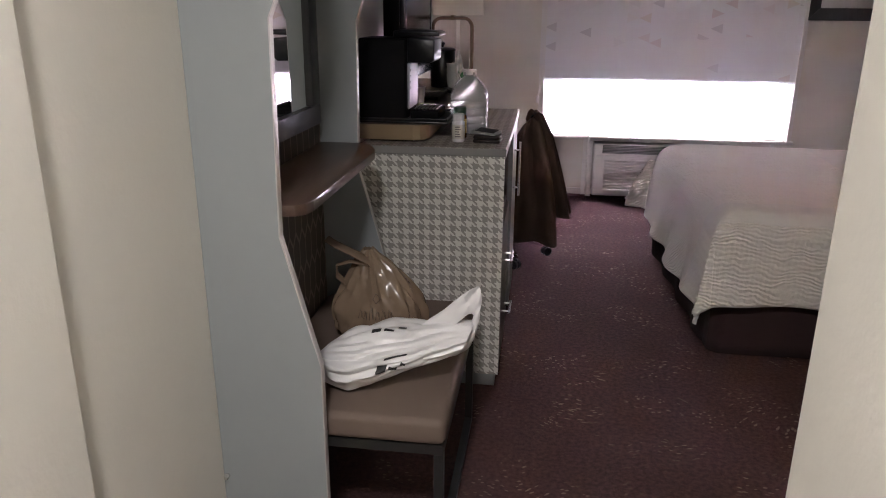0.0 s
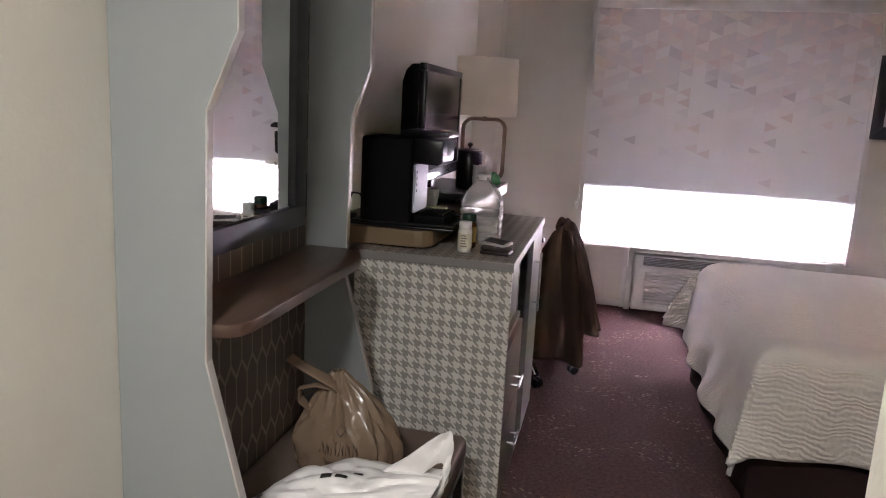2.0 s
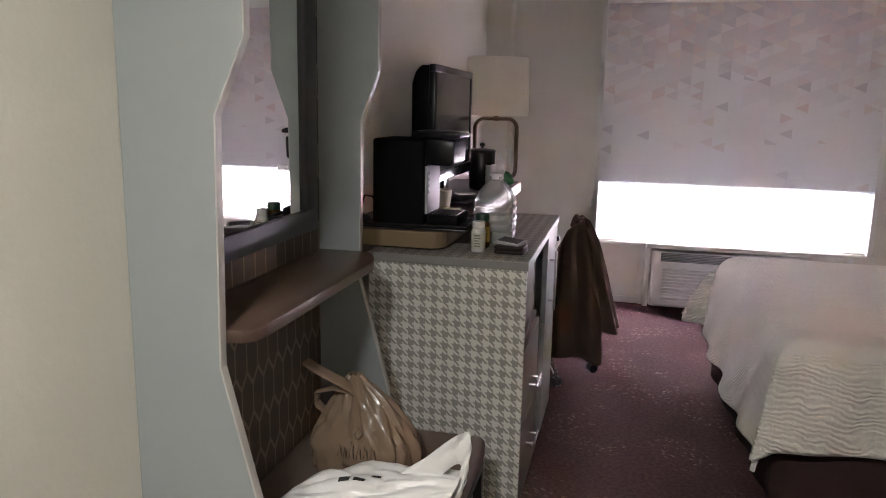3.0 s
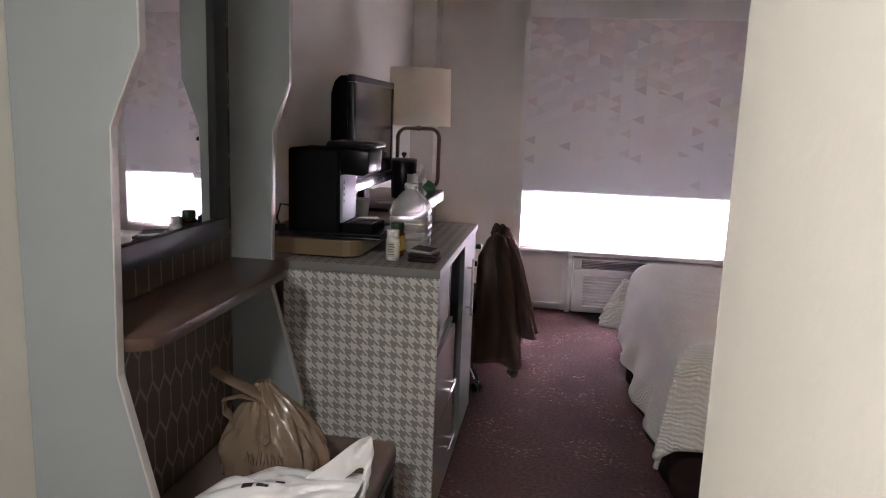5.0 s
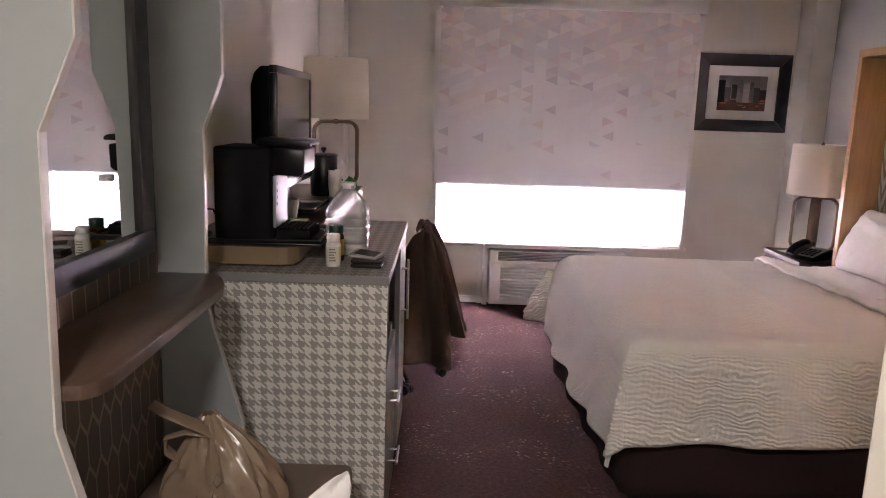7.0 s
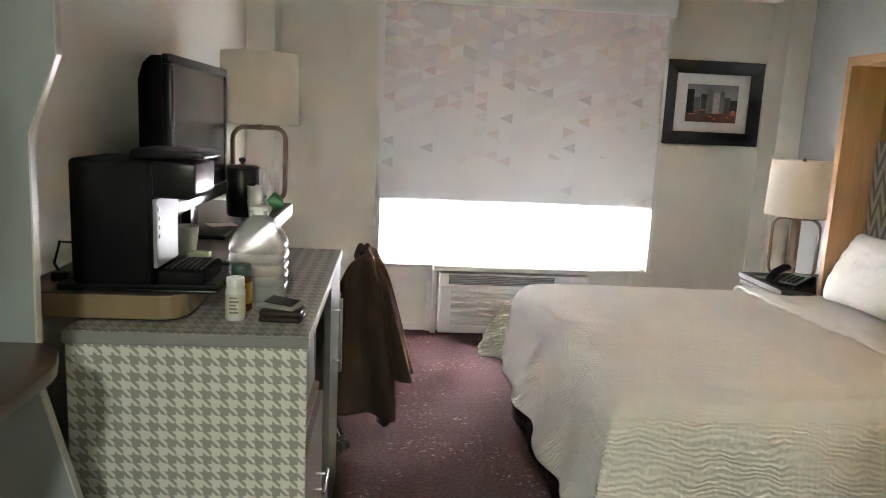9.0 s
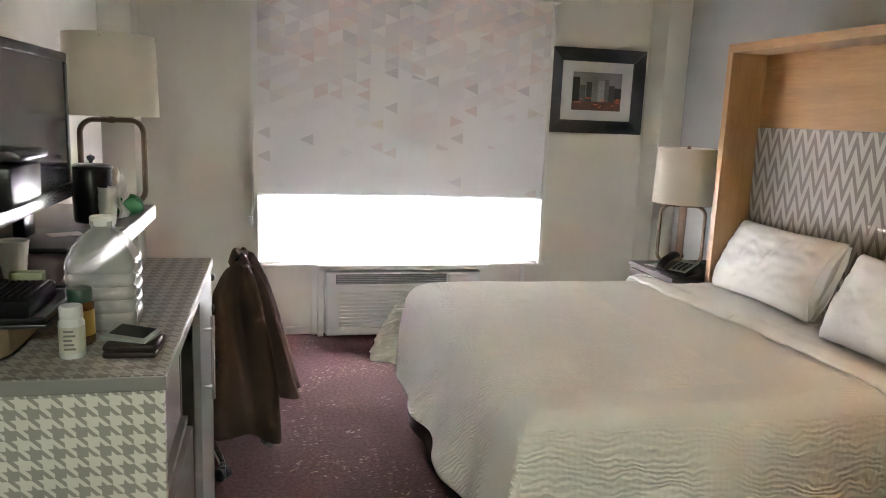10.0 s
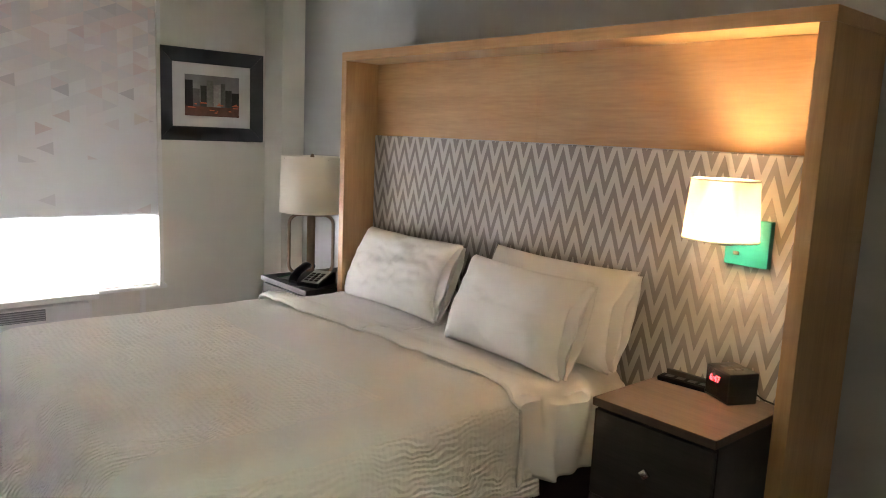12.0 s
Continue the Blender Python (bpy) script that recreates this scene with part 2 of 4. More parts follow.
BRONZE = plain("antique_bronze", (0.20, 0.14, 0.095), 0.5, 0.6, 0.5, 0.08)
WHITE = plain("white_plastic", (0.74, 0.74, 0.74), 0.45, 0, 0.4, 0.03)
WHITE_TRIM = plain("white_trim_paint", (0.72, 0.71, 0.69), 0.45, 0, 0.4, 0.03)
GRILLE = plain("grey_grille", (0.20, 0.21, 0.23), 0.5)
MIRROR = Mat("mirror_silver", (0.86, 0.88, 0.87), 0.01, 1.0).m
SCREEN = plain("tv_screen_glass", (0.03, 0.032, 0.036), 0.16, 0, 0.7, 0.03)
SHADE_CLOTH = sheer(Mat("cream_lampshade", (0.87, 0.83, 0.75), 0.85, 0, 0.1).vary(0.02, 3, 150), 0.55)
SCONCE_CLOTH = sheer(Mat("lit_lampshade", (0.90, 0.86, 0.79), 0.85, 0, 0.1).vary(0.02, 3, 150), 0.60)
TEAL = plain("teal_plate", (0.02, 0.30, 0.27), 0.35, 0, 0.5, 0.03)
PRINTED = printed_shade()
SHEER = sheer(Mat("white_sheer_cloth", (0.86, 0.88, 0.90), 0.85, 0, 0.1).vary(0.02, 2, 120), 0.60)
PANE = glass("window_glass")
CLEAR = film("clear_bottle_plastic", (0.78, 0.80, 0.82), 0.66, 0.05)
BROWN_BAG = film("tan_plastic_bag", (0.36, 0.26, 0.185), 0.40, 0.2)
WHITE_BAG = plain("white_plastic_bag", (0.80, 0.79, 0.79), 0.3, 0, 0.5, 0.03)
INK = plain("black_ink", (0.02, 0.02, 0.02), 0.5)
BAG_INK = plain("brown_ink", (0.09, 0.055, 0.03), 0.5)
GREEN = plain("green_wrapper", (0.03, 0.22, 0.07), 0.35, 0, 0.5, 0.15)
DARK_GREEN = plain("dark_green_cap", (0.012, 0.05, 0.03), 0.4)
LABEL = plain("pale_label", (0.62, 0.60, 0.52), 0.6)
YELLOW = plain("yellow_label", (0.45, 0.30, 0.05), 0.5)
PAPER = plain("white_paper", (0.75, 0.75, 0.72), 0.7)
PALE_GREEN = plain("pale_green_paper", (0.42, 0.46, 0.30), 0.6)
LEATHER = cloth("dark_brown_leather", (0.03, 0.022, 0.02), 0.45, 0.1, 200, 0.4)
MAT_BOARD = plain("white_mat_board", (0.62, 0.61, 0.60), 0.8, 0, 0.2, 0.02)
RED_GLOW = glow("red_digits", (1.0, 0.03, 0.04), 6.0)


# ---- mesh helpers ----
def bm_box(x0, y0, z0, x1, y1, z1, bevel=0.0, seg=2):
    bm = bmesh.new()
    bmesh.ops.create_cube(bm, size=1, matrix=Matrix.LocRotScale(((x0 + x1) / 2, (y0 + y1) / 2, (z0 + z1) / 2), None, (abs(x1 - x0), abs(y1 - y0), abs(z1 - z0))))
    if bevel:
        bmesh.ops.bevel(bm, geom=bm.edges[:], offset=bevel, segments=seg, profile=0.5, affect="EDGES")
    return bm


def bm_join(*bms):
    out = bmesh.new()
    for b in bms:
        me = bpy.data.meshes.new("tmp")
        b.to_mesh(me)
        out.from_mesh(me)
        bpy.data.meshes.remove(me)
        b.free()
    return out


def bm_turn(bm, m):
    bmesh.ops.transform(bm, matrix=m, verts=bm.verts[:])
    return bm


def bm_lathe(profile, at=(0, 0, 0), n=32, squash=None):
    """profile: (radius, height) from bottom to top. squash: a function from the angle to a factor."""
    bm = bmesh.new()
    rings = []
    for r, z in profile:
        ring = []
        for i in range(n):
            a = 2 * math.pi * i / n
            k = squash(a) if squash else 1
            ring.append(bm.verts.new((at[0] + r * k * math.cos(a), at[1] + r * k * math.sin(a), at[2] + z)))
        rings.append(ring)
    for lo, hi in zip(rings, rings[1:]):
        for i in range(n):
            bm.faces.new((lo[i], lo[(i + 1) % n], hi[(i + 1) % n], hi[i]))
    if profile[0][0] > 0.0005:
        bm.faces.new(rings[0][::-1])
    if profile[-1][0] > 0.0005:
        bm.faces.new(rings[-1])
    bmesh.ops.remove_doubles(bm, verts=bm.verts[:], dist=1e-5)
    return bm


def bm_prism(points, axis, lo, hi, bevel=0.0):
    """A flat outline of (a, b), pushed along an axis."""
    bm = bmesh.new()

    def at(a, b, d):
        return {"x": (d, a, b), "y": (a, d, b), "z": (a, b, d)}[axis]
    f = bm.faces.new([bm.verts.new(at(a, b, lo)) for a, b in points])
    r = bmesh.ops.extrude_face_region(bm, geom=[f])
    move = [v for v in r["geom"] if isinstance(v, bmesh.types.BMVert)]
    d = {"x": (hi - lo, 0, 0), "y": (0, hi - lo, 0), "z": (0, 0, hi - lo)}[axis]
    bmesh.ops.translate(bm, verts=move, vec=d)
    bmesh.ops.recalc_face_normals(bm, faces=bm.faces[:])
    if bevel:
        bmesh.ops.bevel(bm, geom=bm.edges[:], offset=bevel, segments=2, profile=0.5, affect="EDGES")
    return bm


def bm_tube(points, r, n=10, closed=False, flat=1.0, up=(0, 0, 1)):
    """A bar of round or oval section along points. flat: width across up over the width along it."""
    bm = bmesh.new()
    pts = [Vector(p) for p in points]
    rings = []
    for i, p in enumerate(pts):
        a = pts[i - 1] if (i or closed) else p
        b = pts[(i + 1) % len(pts)] if (i < len(pts) - 1 or closed) else p
        d = (b - a).normalized()
        u = Vector(up)
        if abs(d.dot(u)) > 0.95:
            u = Vector((1, 0, 0))
        s = d.cross(u).normalized()
        t = s.cross(d).normalized()
        rings.append([bm.verts.new(p + s * r * flat * math.cos(2 * math.pi * k / n) + t * r * math.sin(2 * math.pi * k / n)) for k in range(n)])
    pairs = list(zip(rings, rings[1:])) + ([(rings[-1], rings[0])] if closed else [])
    for lo, hi in pairs:
        for k in range(n):
            bm.faces.new((lo[k], lo[(k + 1) % n], hi[(k + 1) % n], hi[k]))
    if not closed:
        bm.faces.new(rings[0][::-1])
        bm.faces.new(rings[-1])
    bmesh.ops.recalc_face_normals(bm, faces=bm.faces[:])
    return bm


def bm_grid(nu, nv, f, closed_u=False):
    bm = bmesh.new()
    vs = [[bm.verts.new(f(i / (nu if closed_u else nu - 1), j / (nv - 1))) for j in range(nv)] for i in range(nu)]
    for i in range(nu if closed_u else nu - 1):
        for j in range(nv - 1):
            k = (i + 1) % nu
            bm.faces.new((vs[i][j], vs[k][j], vs[k][j + 1], vs[i][j + 1]))
    return bm


def to_mesh(name, bm, material, base=(0, 0, 0), smooth=False):
    bmesh.ops.translate(bm, verts=bm.verts[:], vec=[-c for c in base])
    me = bpy.data.meshes.new(name)
    bm.to_mesh(me)
    bm.free()
    me.materials.append(material)
    if smooth:
        me.polygons.foreach_set("use_smooth", [True] * len(me.polygons))
        me.set_sharp_from_angle(angle=radians(40))
    return me


def thing(name, base, label, category, group=""):
    ob = new(name)
    ob.empty_display_size = 0.05
    ob.location = base
    return tagged(ob, label, category, group)


def world_base(ob):
    p = Vector(ob.location)
    while ob.parent:
        ob = ob.parent
        p += Vector(ob.location)
    return p


def part(name, bm, material, parent, label="", smooth=True):
    """One mesh under a thing or a part; the bmesh is in world places."""
    ob = new(name, to_mesh(name, bm, material, world_base(parent), smooth))
    ob.parent = parent
    return tagged(ob, label) if label else ob


def single(name, bm, material, base, label, category, group="", smooth=True):
    ob = new(name, to_mesh(name, bm, material, base, smooth))
    ob.location = base
    return tagged(ob, label, category, group)


def structure(name, bm, material, label, category):
    ob = new(name, to_mesh(name, bm, material))
    return tagged(ob, label, category, kind="structure")


def solid(ob, thick, offset=-1.0):
    m = ob.modifiers.new("thickness", "SOLIDIFY")
    m.thickness, m.offset = thick, offset
    return ob


def writing(text, size, place, material, parent, name="lettering", label="", depth=0.0004):
    cu = bpy.data.curves.new(name, "FONT")
    cu.body, cu.size, cu.extrude = text, size, depth
    cu.align_x, cu.align_y = "CENTER", "CENTER"
    tmp = new("tmp_text", cu)
    me = bpy.data.meshes.new_from_object(tmp.evaluated_get(bpy.context.evaluated_depsgraph_get()))
    bpy.data.objects.remove(tmp)
    me.materials.clear()
    me.materials.append(material)
    ob = new(name, me)
    ob.parent = parent
    base = world_base(parent)
    ob.matrix_basis = Matrix.Translation(-base) @ place
    return tagged(ob, label) if label else ob


# ---- structure ----
H = 2.36
structure("floor", bm_box(-0.2, -1.6, -0.1, 4.3, 6.8, 0.0), CARPET, "dark maroon patterned carpet with pale flecks", "floor")
structure("ceiling", bm_box(-0.2, -1.6, H, 4.3, 6.8, H + 0.12), CEILING, "off-white painted ceiling", "ceiling")
structure("wall_hall_west", bm_join(bm_box(-0.2, -1.5, 0, 0.40, 1.416, H, 0.006)), BEIGE, "cream textured wall of the entry hall", "wall")
structure("wall_hall_recess", bm_box(-0.2, 1.416, 0, 0.356, 2.0, H), BEIGE, "cream textured wall beside the luggage bench", "wall")
structure("wall_west", bm_box(-0.2, 2.0, 0, 0.25, 6.7, H), BEIGE, "warm white painted wall behind the television", "wall")
structure("wall_column_west", bm_box(0.252, 6.26, 0, 0.43, 6.498, H), BEIGE, "warm white boxed column in the corner", "column")
structure("wall_column_east", bm_box(3.75, 6.26, 0, 3.913, 6.498, H), BEIGE, "warm white boxed column in the corner", "column")
structure("wall_east", bm_box(3.915, 1.2, 0, 4.2, 6.7, H), GREY_PAINT, "grey accent wall behind the headboard", "wall")
structure("wall_bathroom", bm_box(1.53, -1.5, 0, 3.913, 1.44, H, 0.006), BEIGE, "cream textured bathroom wall with a rounded corner", "wall")
structure("wall_south", bm_box(0.402, -1.5, 0, 1.528, -1.3, H), BEIGE, "cream wall at the end of the hall", "wall")
WX0, WX1, WZ0, WZ1 = 1.185, 2.905, 0.52, 2.2
structure("wall_north", bm_join(bm_box(0.254, 6.5, 0, WX0, 6.7, H), bm_box(WX1, 6.5, 0, 3.911, 6.7, H),
                                bm_box(WX0, 6.5, 0, WX1, 6.7, WZ0), bm_box(WX0, 6.5, WZ1, WX1, 6.7, H)), BEIGE, "warm white window wall", "wall")
win = thing("window_1", (2.07, 6.6, WZ0), "wide two-pane window behind lowered shades", "window")
win["kind"] = "structure"
for a, b, c, d in ((WX0, WZ0, WX1, WZ0 + 0.05), (WX0, WZ1 - 0.05, WX1, WZ1), (WX0, WZ0 + 0.05, WX0 + 0.05, WZ1 - 0.05),
                   (WX1 - 0.05, WZ0 + 0.05, WX1, WZ1 - 0.05), (2.02, WZ0 + 0.05, 2.065, WZ1 - 0.05)):
    part("window_frame", bm_box(a, 6.58, b, c, 6.63, d, 0.004), WHITE_TRIM, win)
for a, b in ((WX0 + 0.052, 2.018), (2.067, WX1 - 0.052)):
    o = part("pane", bm_box(a, 6.602, WZ0 + 0.052, b, 6.608, WZ1 - 0.052), PANE, win)
    o.visible_shadow = False
part("window_sill", bm_box(1.10, 6.455, 0.462, 3.06, 6.498, 0.486, 0.004), WHITE_TRIM, win)
structure("trim_under_window", bm_join(bm_box(1.09, 6.488, 0.0, 1.115, 6.498, 0.46), bm_box(1.455, 6.47, 0.0, 1.488, 6.498, 0.46),
                                       bm_box(2.90, 6.48, 0.0, 2.93, 6.498, 0.46)), WHITE_TRIM, "white painted trim strips under the window", "trim")
structure("baseboard", bm_join(bm_box(0.432, 6.486, 0, 1.088, 6.498, 0.07), bm_box(1.117, 6.488, 0, 1.453, 6.498, 0.05),
                               bm_box(2.932, 6.486, 0, 3.748, 6.498, 0.09)), WHITE_TRIM, "white painted baseboard", "baseboard")
structure("baseboard_east", bm_box(3.90, 1.45, 0, 3.913, 2.755, 0.09), WHITE_TRIM, "white painted baseboard", "baseboard")
structure("trim_window_side", bm_join(bm_box(1.072, 6.49, 0.46, 1.092, 6.498, 2.2), bm_box(3.028, 6.485, 0.486, 3.05, 6.498, 2.2)), WHITE_TRIM, "narrow white window casing", "trim")

# ---- window coverings ----
sh = thing("roller_shade", (2.07, 6.44, 0.49), "white sheer roller shade lowered to the sill", "shade")
part("cloth", bm_box(1.112, 6.452, 0.50, 2.995, 6.4535, 2.3), SHEER, sh)
for x in (1.094, 2.9925):
    part("side_channel", bm_box(x, 6.40, 0.487, x + 0.021, 6.498, 2.206), WHITE_TRIM, sh)
part("hem_bar", bm_box(1.117, 6.445, 0.488, 2.991, 6.46, 0.503, 0.003), WHITE_TRIM, sh)
ps = thing("printed_shade", (2.07, 6.41, 0.93), "printed roller shade with pale triangles, half lowered", "shade")
part("cloth", bm_box(1.113, 6.412, 0.935, 2.994, 6.4135, 2.3), PRINTED, ps)
part("hem_bar", bm_box(1.116, 6.405, 0.925, 2.991, 6.42, 0.945, 0.003), SHEER, ps)
va = thing("shade_valance", (2.05, 6.4, 2.205), "white boxed valance above the window shades", "valance")
part("front_board", bm_box(1.105, 6.30, 2.208, 3.006, 6.318, H - 0.002, 0.003), WHITE_TRIM, va)
for x in (1.105, 2.988):
    part("end_board", bm_box(x, 6.319, 2.205, x + 0.018, 6.498, H - 0.002, 0.002), WHITE_TRIM, va)
ch = thing("shade_chain", (1.09, 6.42, 0.80), "white bead chain of the roller shade", "chain")
part("chain", bm_tube([(1.102, 6.42, 2.2), (1.096, 6.42, 1.5), (1.078, 6.42, 0.86), (1.068, 6.42, 0.80), (1.075, 6.425, 0.78), (1.088, 6.43, 0.86), (1.11, 6.43, 1.5), (1.113, 6.43, 2.2)], 0.0035, 6), WHITE_TRIM, ch)
part("tensioner", bm_box(1.058, 6.415, 0.745, 1.082, 6.44, 0.80, 0.005), WHITE, ch)


# ---- heating unit ----
ac = thing("wall_air_conditioner", (2.05, 6.4, 0.0), "white through-wall air conditioner under the window", "air conditioner")
part("body", bm_box(1.535, 6.33, 0.028, 2.565, 6.47, 0.452, 0.012), WHITE, ac)
part("sleeve", bm_join(bm_box(1.49, 6.27, 0.478, 2.60, 6.496, 0.512, 0.004), bm_box(1.49, 6.42, 0.0, 1.531, 6.496, 0.477, 0.003), bm_box(2.569, 6.42, 0.0, 2.60, 6.496, 0.477, 0.003)), WHITE_TRIM, ac)
part("top_grille_recess", bm_box(1.60, 6.324, 0.375, 2.33, 6.329, 0.44, 0.002), GRILLE, ac, "grey air outlet")
for i in range(5):
    part("slat", bm_box(1.605, 6.312, 0.382 + i * 0.012, 2.325, 6.3235, 0.385 + i * 0.012), plain("slat_grey", (0.42, 0.43, 0.46), 0.5), ac)
part("control_flap", bm_box(2.35, 6.322, 0.375, 2.54, 6.329, 0.44, 0.003), WHITE, ac)
part("front_panel", bm_box(1.545, 6.318, 0.04, 2.555, 6.329, 0.36, 0.005), WHITE, ac)
for i in range(11):
    part("louvre", bm_box(1.62, 6.302, 0.075 + i * 0.024, 2.49, 6.3175, 0.087 + i * 0.024, 0.002), WHITE, ac)

# ---- picture ----
pic = thing("framed_picture", (3.373, 6.497, 1.39), "city skyline photograph in a wide black frame", "picture")
PX0, PX1, PZ0, PZ1, FW = 3.024, 3.722, 1.39, 1.958, 0.088
part("frame", bm_join(bm_prism([(PX0, PZ0), (PX1, PZ0), (PX1 - FW, PZ0 + FW), (PX0 + FW, PZ0 + FW)], "y", 6.466, 6.497, 0.003),
                      bm_prism([(PX0, PZ1), (PX1, PZ1), (PX1 - FW, PZ1 - FW), (PX0 + FW, PZ1 - FW)], "y", 6.466, 6.497, 0.003),
                      bm_prism([(PX0, PZ0), (PX0, PZ1), (PX0 + FW, PZ1 - FW), (PX0 + FW, PZ0 + FW)], "y", 6.466, 6.497, 0.003),
                      bm_prism([(PX1, PZ0), (PX1, PZ1), (PX1 - FW, PZ1 - FW), (PX1 - FW, PZ0 + FW)], "y", 6.466, 6.497, 0.003)), DARK_FRAME, pic, "black stained frame")
part("mat_board", bm_box(PX0 + FW - 0.004, 6.484, PZ0 + FW - 0.004, PX1 - FW + 0.004, 6.49, PZ1 - FW + 0.004), MAT_BOARD, pic, "white mat board")
random.seed(5)
ix0, ix1, iz0, iz1 = 3.195, 3.555, 1.545, 1.80
part("print_sky", bm_box(ix0, 6.481, iz0 + 0.09, ix1, 6.4825, iz1), plain("print_sky_grey", (0.20, 0.195, 0.20), 0.5, 0, 0.4, 0.6, 14), pic)
part("print_river", bm_box(ix0, 6.481, iz0, ix1, 6.4825, iz0 + 0.089), plain("print_river_red", (0.12, 0.05, 0.035), 0.5, 0, 0.4, 0.9, 40), pic)
towers = ((0.00, 0.05, 0.15, 0.012), (0.05, 0.045, 0.10, 0.05), (0.10, 0.04, 0.12, 0.03), (0.141, 0.044, 0.155, 0.10), (0.186, 0.048, 0.13, 0.16), (0.235, 0.03, 0.14, 0.07), (0.266, 0.043, 0.10, 0.035), (0.31, 0.05, 0.085, 0.02))
for dx, w, h, g in towers:
    part("print_tower", bm_box(ix0 + dx, 6.4795, iz0 + 0.06, ix0 + dx + w, 6.4808, iz0 + 0.07 + h), plain("print_tower_grey", (g * 1.7, g * 1.65, g * 1.6), 0.5, 0, 0.4, 0.6, 70), pic)
for i in range(12):
    x, z = ix0 + random.uniform(0.01, 0.33), iz0 + random.uniform(0.02, 0.085)
    part("print_light", bm_box(x, 6.4785, z, x + random.uniform(0.008, 0.05), 6.4793, z + 0.006), plain("print_red", (0.55, 0.13, 0.05), 0.5), pic)

# ---- luggage bench unit ----
unit = thing("luggage_bench_unit", (0.45, 2.43, 0), "grey wardrobe-nook unit with curved side panels", "bench unit")
TOPZ = 2.30


def side_panel(e, y0, y1):
    x0 = 0.358
    pts = [(x0, 0.0), (e[0], 0.0), (e[0], e[1]), (e[2], e[3]), (e[4], e[5]), (e[6], e[7]), (e[6], TOPZ), (x0, TOPZ)]
    return bm_prism(pts, "y", y0, y1)


o = part("side_panel", side_panel((0.632, 0.63, 0.548, 0.953, 0.555, 1.435, 0.618, 1.576), 1.97, 1.995), GREY_LAM, unit, smooth=False)
o = part("side_panel", side_panel((0.608, 0.58, 0.512, 0.93, 0.518, 1.417, 0.572, 1.561), 2.845, 2.87), GREY_LAM, unit, smooth=False)


def edge_band(e, y0, y1):
    pts = [(e[0], 0.0), (e[0], e[1]), (e[2], e[3]), (e[4], e[5]), (e[6], e[7]), (e[6], TOPZ)]
    bm = bmesh.new()
    rows = []
    for x, z in pts:
        rows.append([bm.verts.new((x + dx, y, z)) for dx, y in ((0, y0), (0.0025, y0 + 0.002), (0.0025, y1 - 0.002), (0, y1))])
    for a, b in zip(rows, rows[1:]):
        for k in range(3):
            bm.faces.new((a[k], a[k + 1], b[k + 1], b[k]))
    bmesh.ops.recalc_face_normals(bm, faces=bm.faces[:])
    return bm


part("edge_band", edge_band((0.632, 0.63, 0.548, 0.953, 0.555, 1.435, 0.618, 1.576), 1.97, 1.995), GREY_EDGE, unit, "pale satin edge band", smooth=False)
part("edge_band", edge_band((0.608, 0.58, 0.512, 0.93, 0.518, 1.417, 0.572, 1.561), 2.845, 2.87), GREY_EDGE, unit, "pale satin edge band", smooth=False)
part("back_panel", bm_box(0.36, 1.997, 0.0, 0.384, 2.843, TOPZ), HEX, unit, "brown panel with pale elongated hexagon lines")
SHZ = 1.022
shelf_pts = [(0.386, 1.997), (0.545, 1.997), (0.578, 2.004), (0.598, 2.025), (0.606, 2.06), (0.606, 2.70), (0.600, 2.735), (0.575, 2.80), (0.545, 2.843), (0.386, 2.843)]
part("shelf", bm_prism(shelf_pts, "z", SHZ - 0.028, SHZ, 0.004), SHELF_WOOD, unit, "brown wooden shelf with rounded corners")
part("hook", bm_tube([(0.37, 1.968, 0.30), (0.37, 1.955, 0.30), (0.375, 1.95, 0.31)], 0.006, 8), CHROME, unit)
mi = thing("wall_mirror", (0.40, 2.42, 1.097), "tall mirror in a dark charcoal frame", "mirror")
MY0, MY1, MZ0, MZ1, MF = 2.07, 2.765, 1.097, 2.22, 0.075
part("glass", bm_box(0.390, MY0 + 0.05, MZ0 + 0.04, 0.402, MY1 - 0.05, MZ1 - 0.04), MIRROR, mi, "silvered mirror glass", smooth=False)
for a, b, c, d in ((MY0, MZ0, MY1, MZ0 + 0.062), (MY0, MZ1 - 0.062, MY1, MZ1), (MY0, MZ0 + 0.062, MY0 + MF, MZ1 - 0.062), (MY1 - MF, MZ0 + 0.062, MY1, MZ1 - 0.062)):
    part("frame", bm_box(0.386, a, b, 0.415, c, d, 0.004), DARK_FRAME, mi)

bench = thing("luggage_bench", (0.66, 2.43, 0), "taupe upholstered bench on a black metal frame", "bench")
part("seat", bm_box(0.392, 2.02, 0.40, 0.93, 2.835, 0.475, 0.022, 4), SEAT, bench, "taupe vinyl cushion")
part("frame", bm_join(bm_box(0.40, 2.03, 0.372, 0.925, 2.055, 0.398), bm_box(0.40, 2.80, 0.372, 0.925, 2.825, 0.398), bm_box(0.90, 2.055, 0.372, 0.925, 2.80, 0.398)), BLACK_METAL, bench, smooth=False)
for x, y in ((0.90, 2.03), (0.90, 2.80), (0.40, 2.03), (0.40, 2.80)):
    part("leg", bm_box(x, y, 0.0, x + 0.025, y + 0.025, 0.371), BLACK_METAL, bench, smooth=False)
for y in (2.0552,):
    part("floor_rail", bm_box(0.90, y, 0.0, 0.925, 2.7998, 0.025), BLACK_METAL, bench, smooth=False)


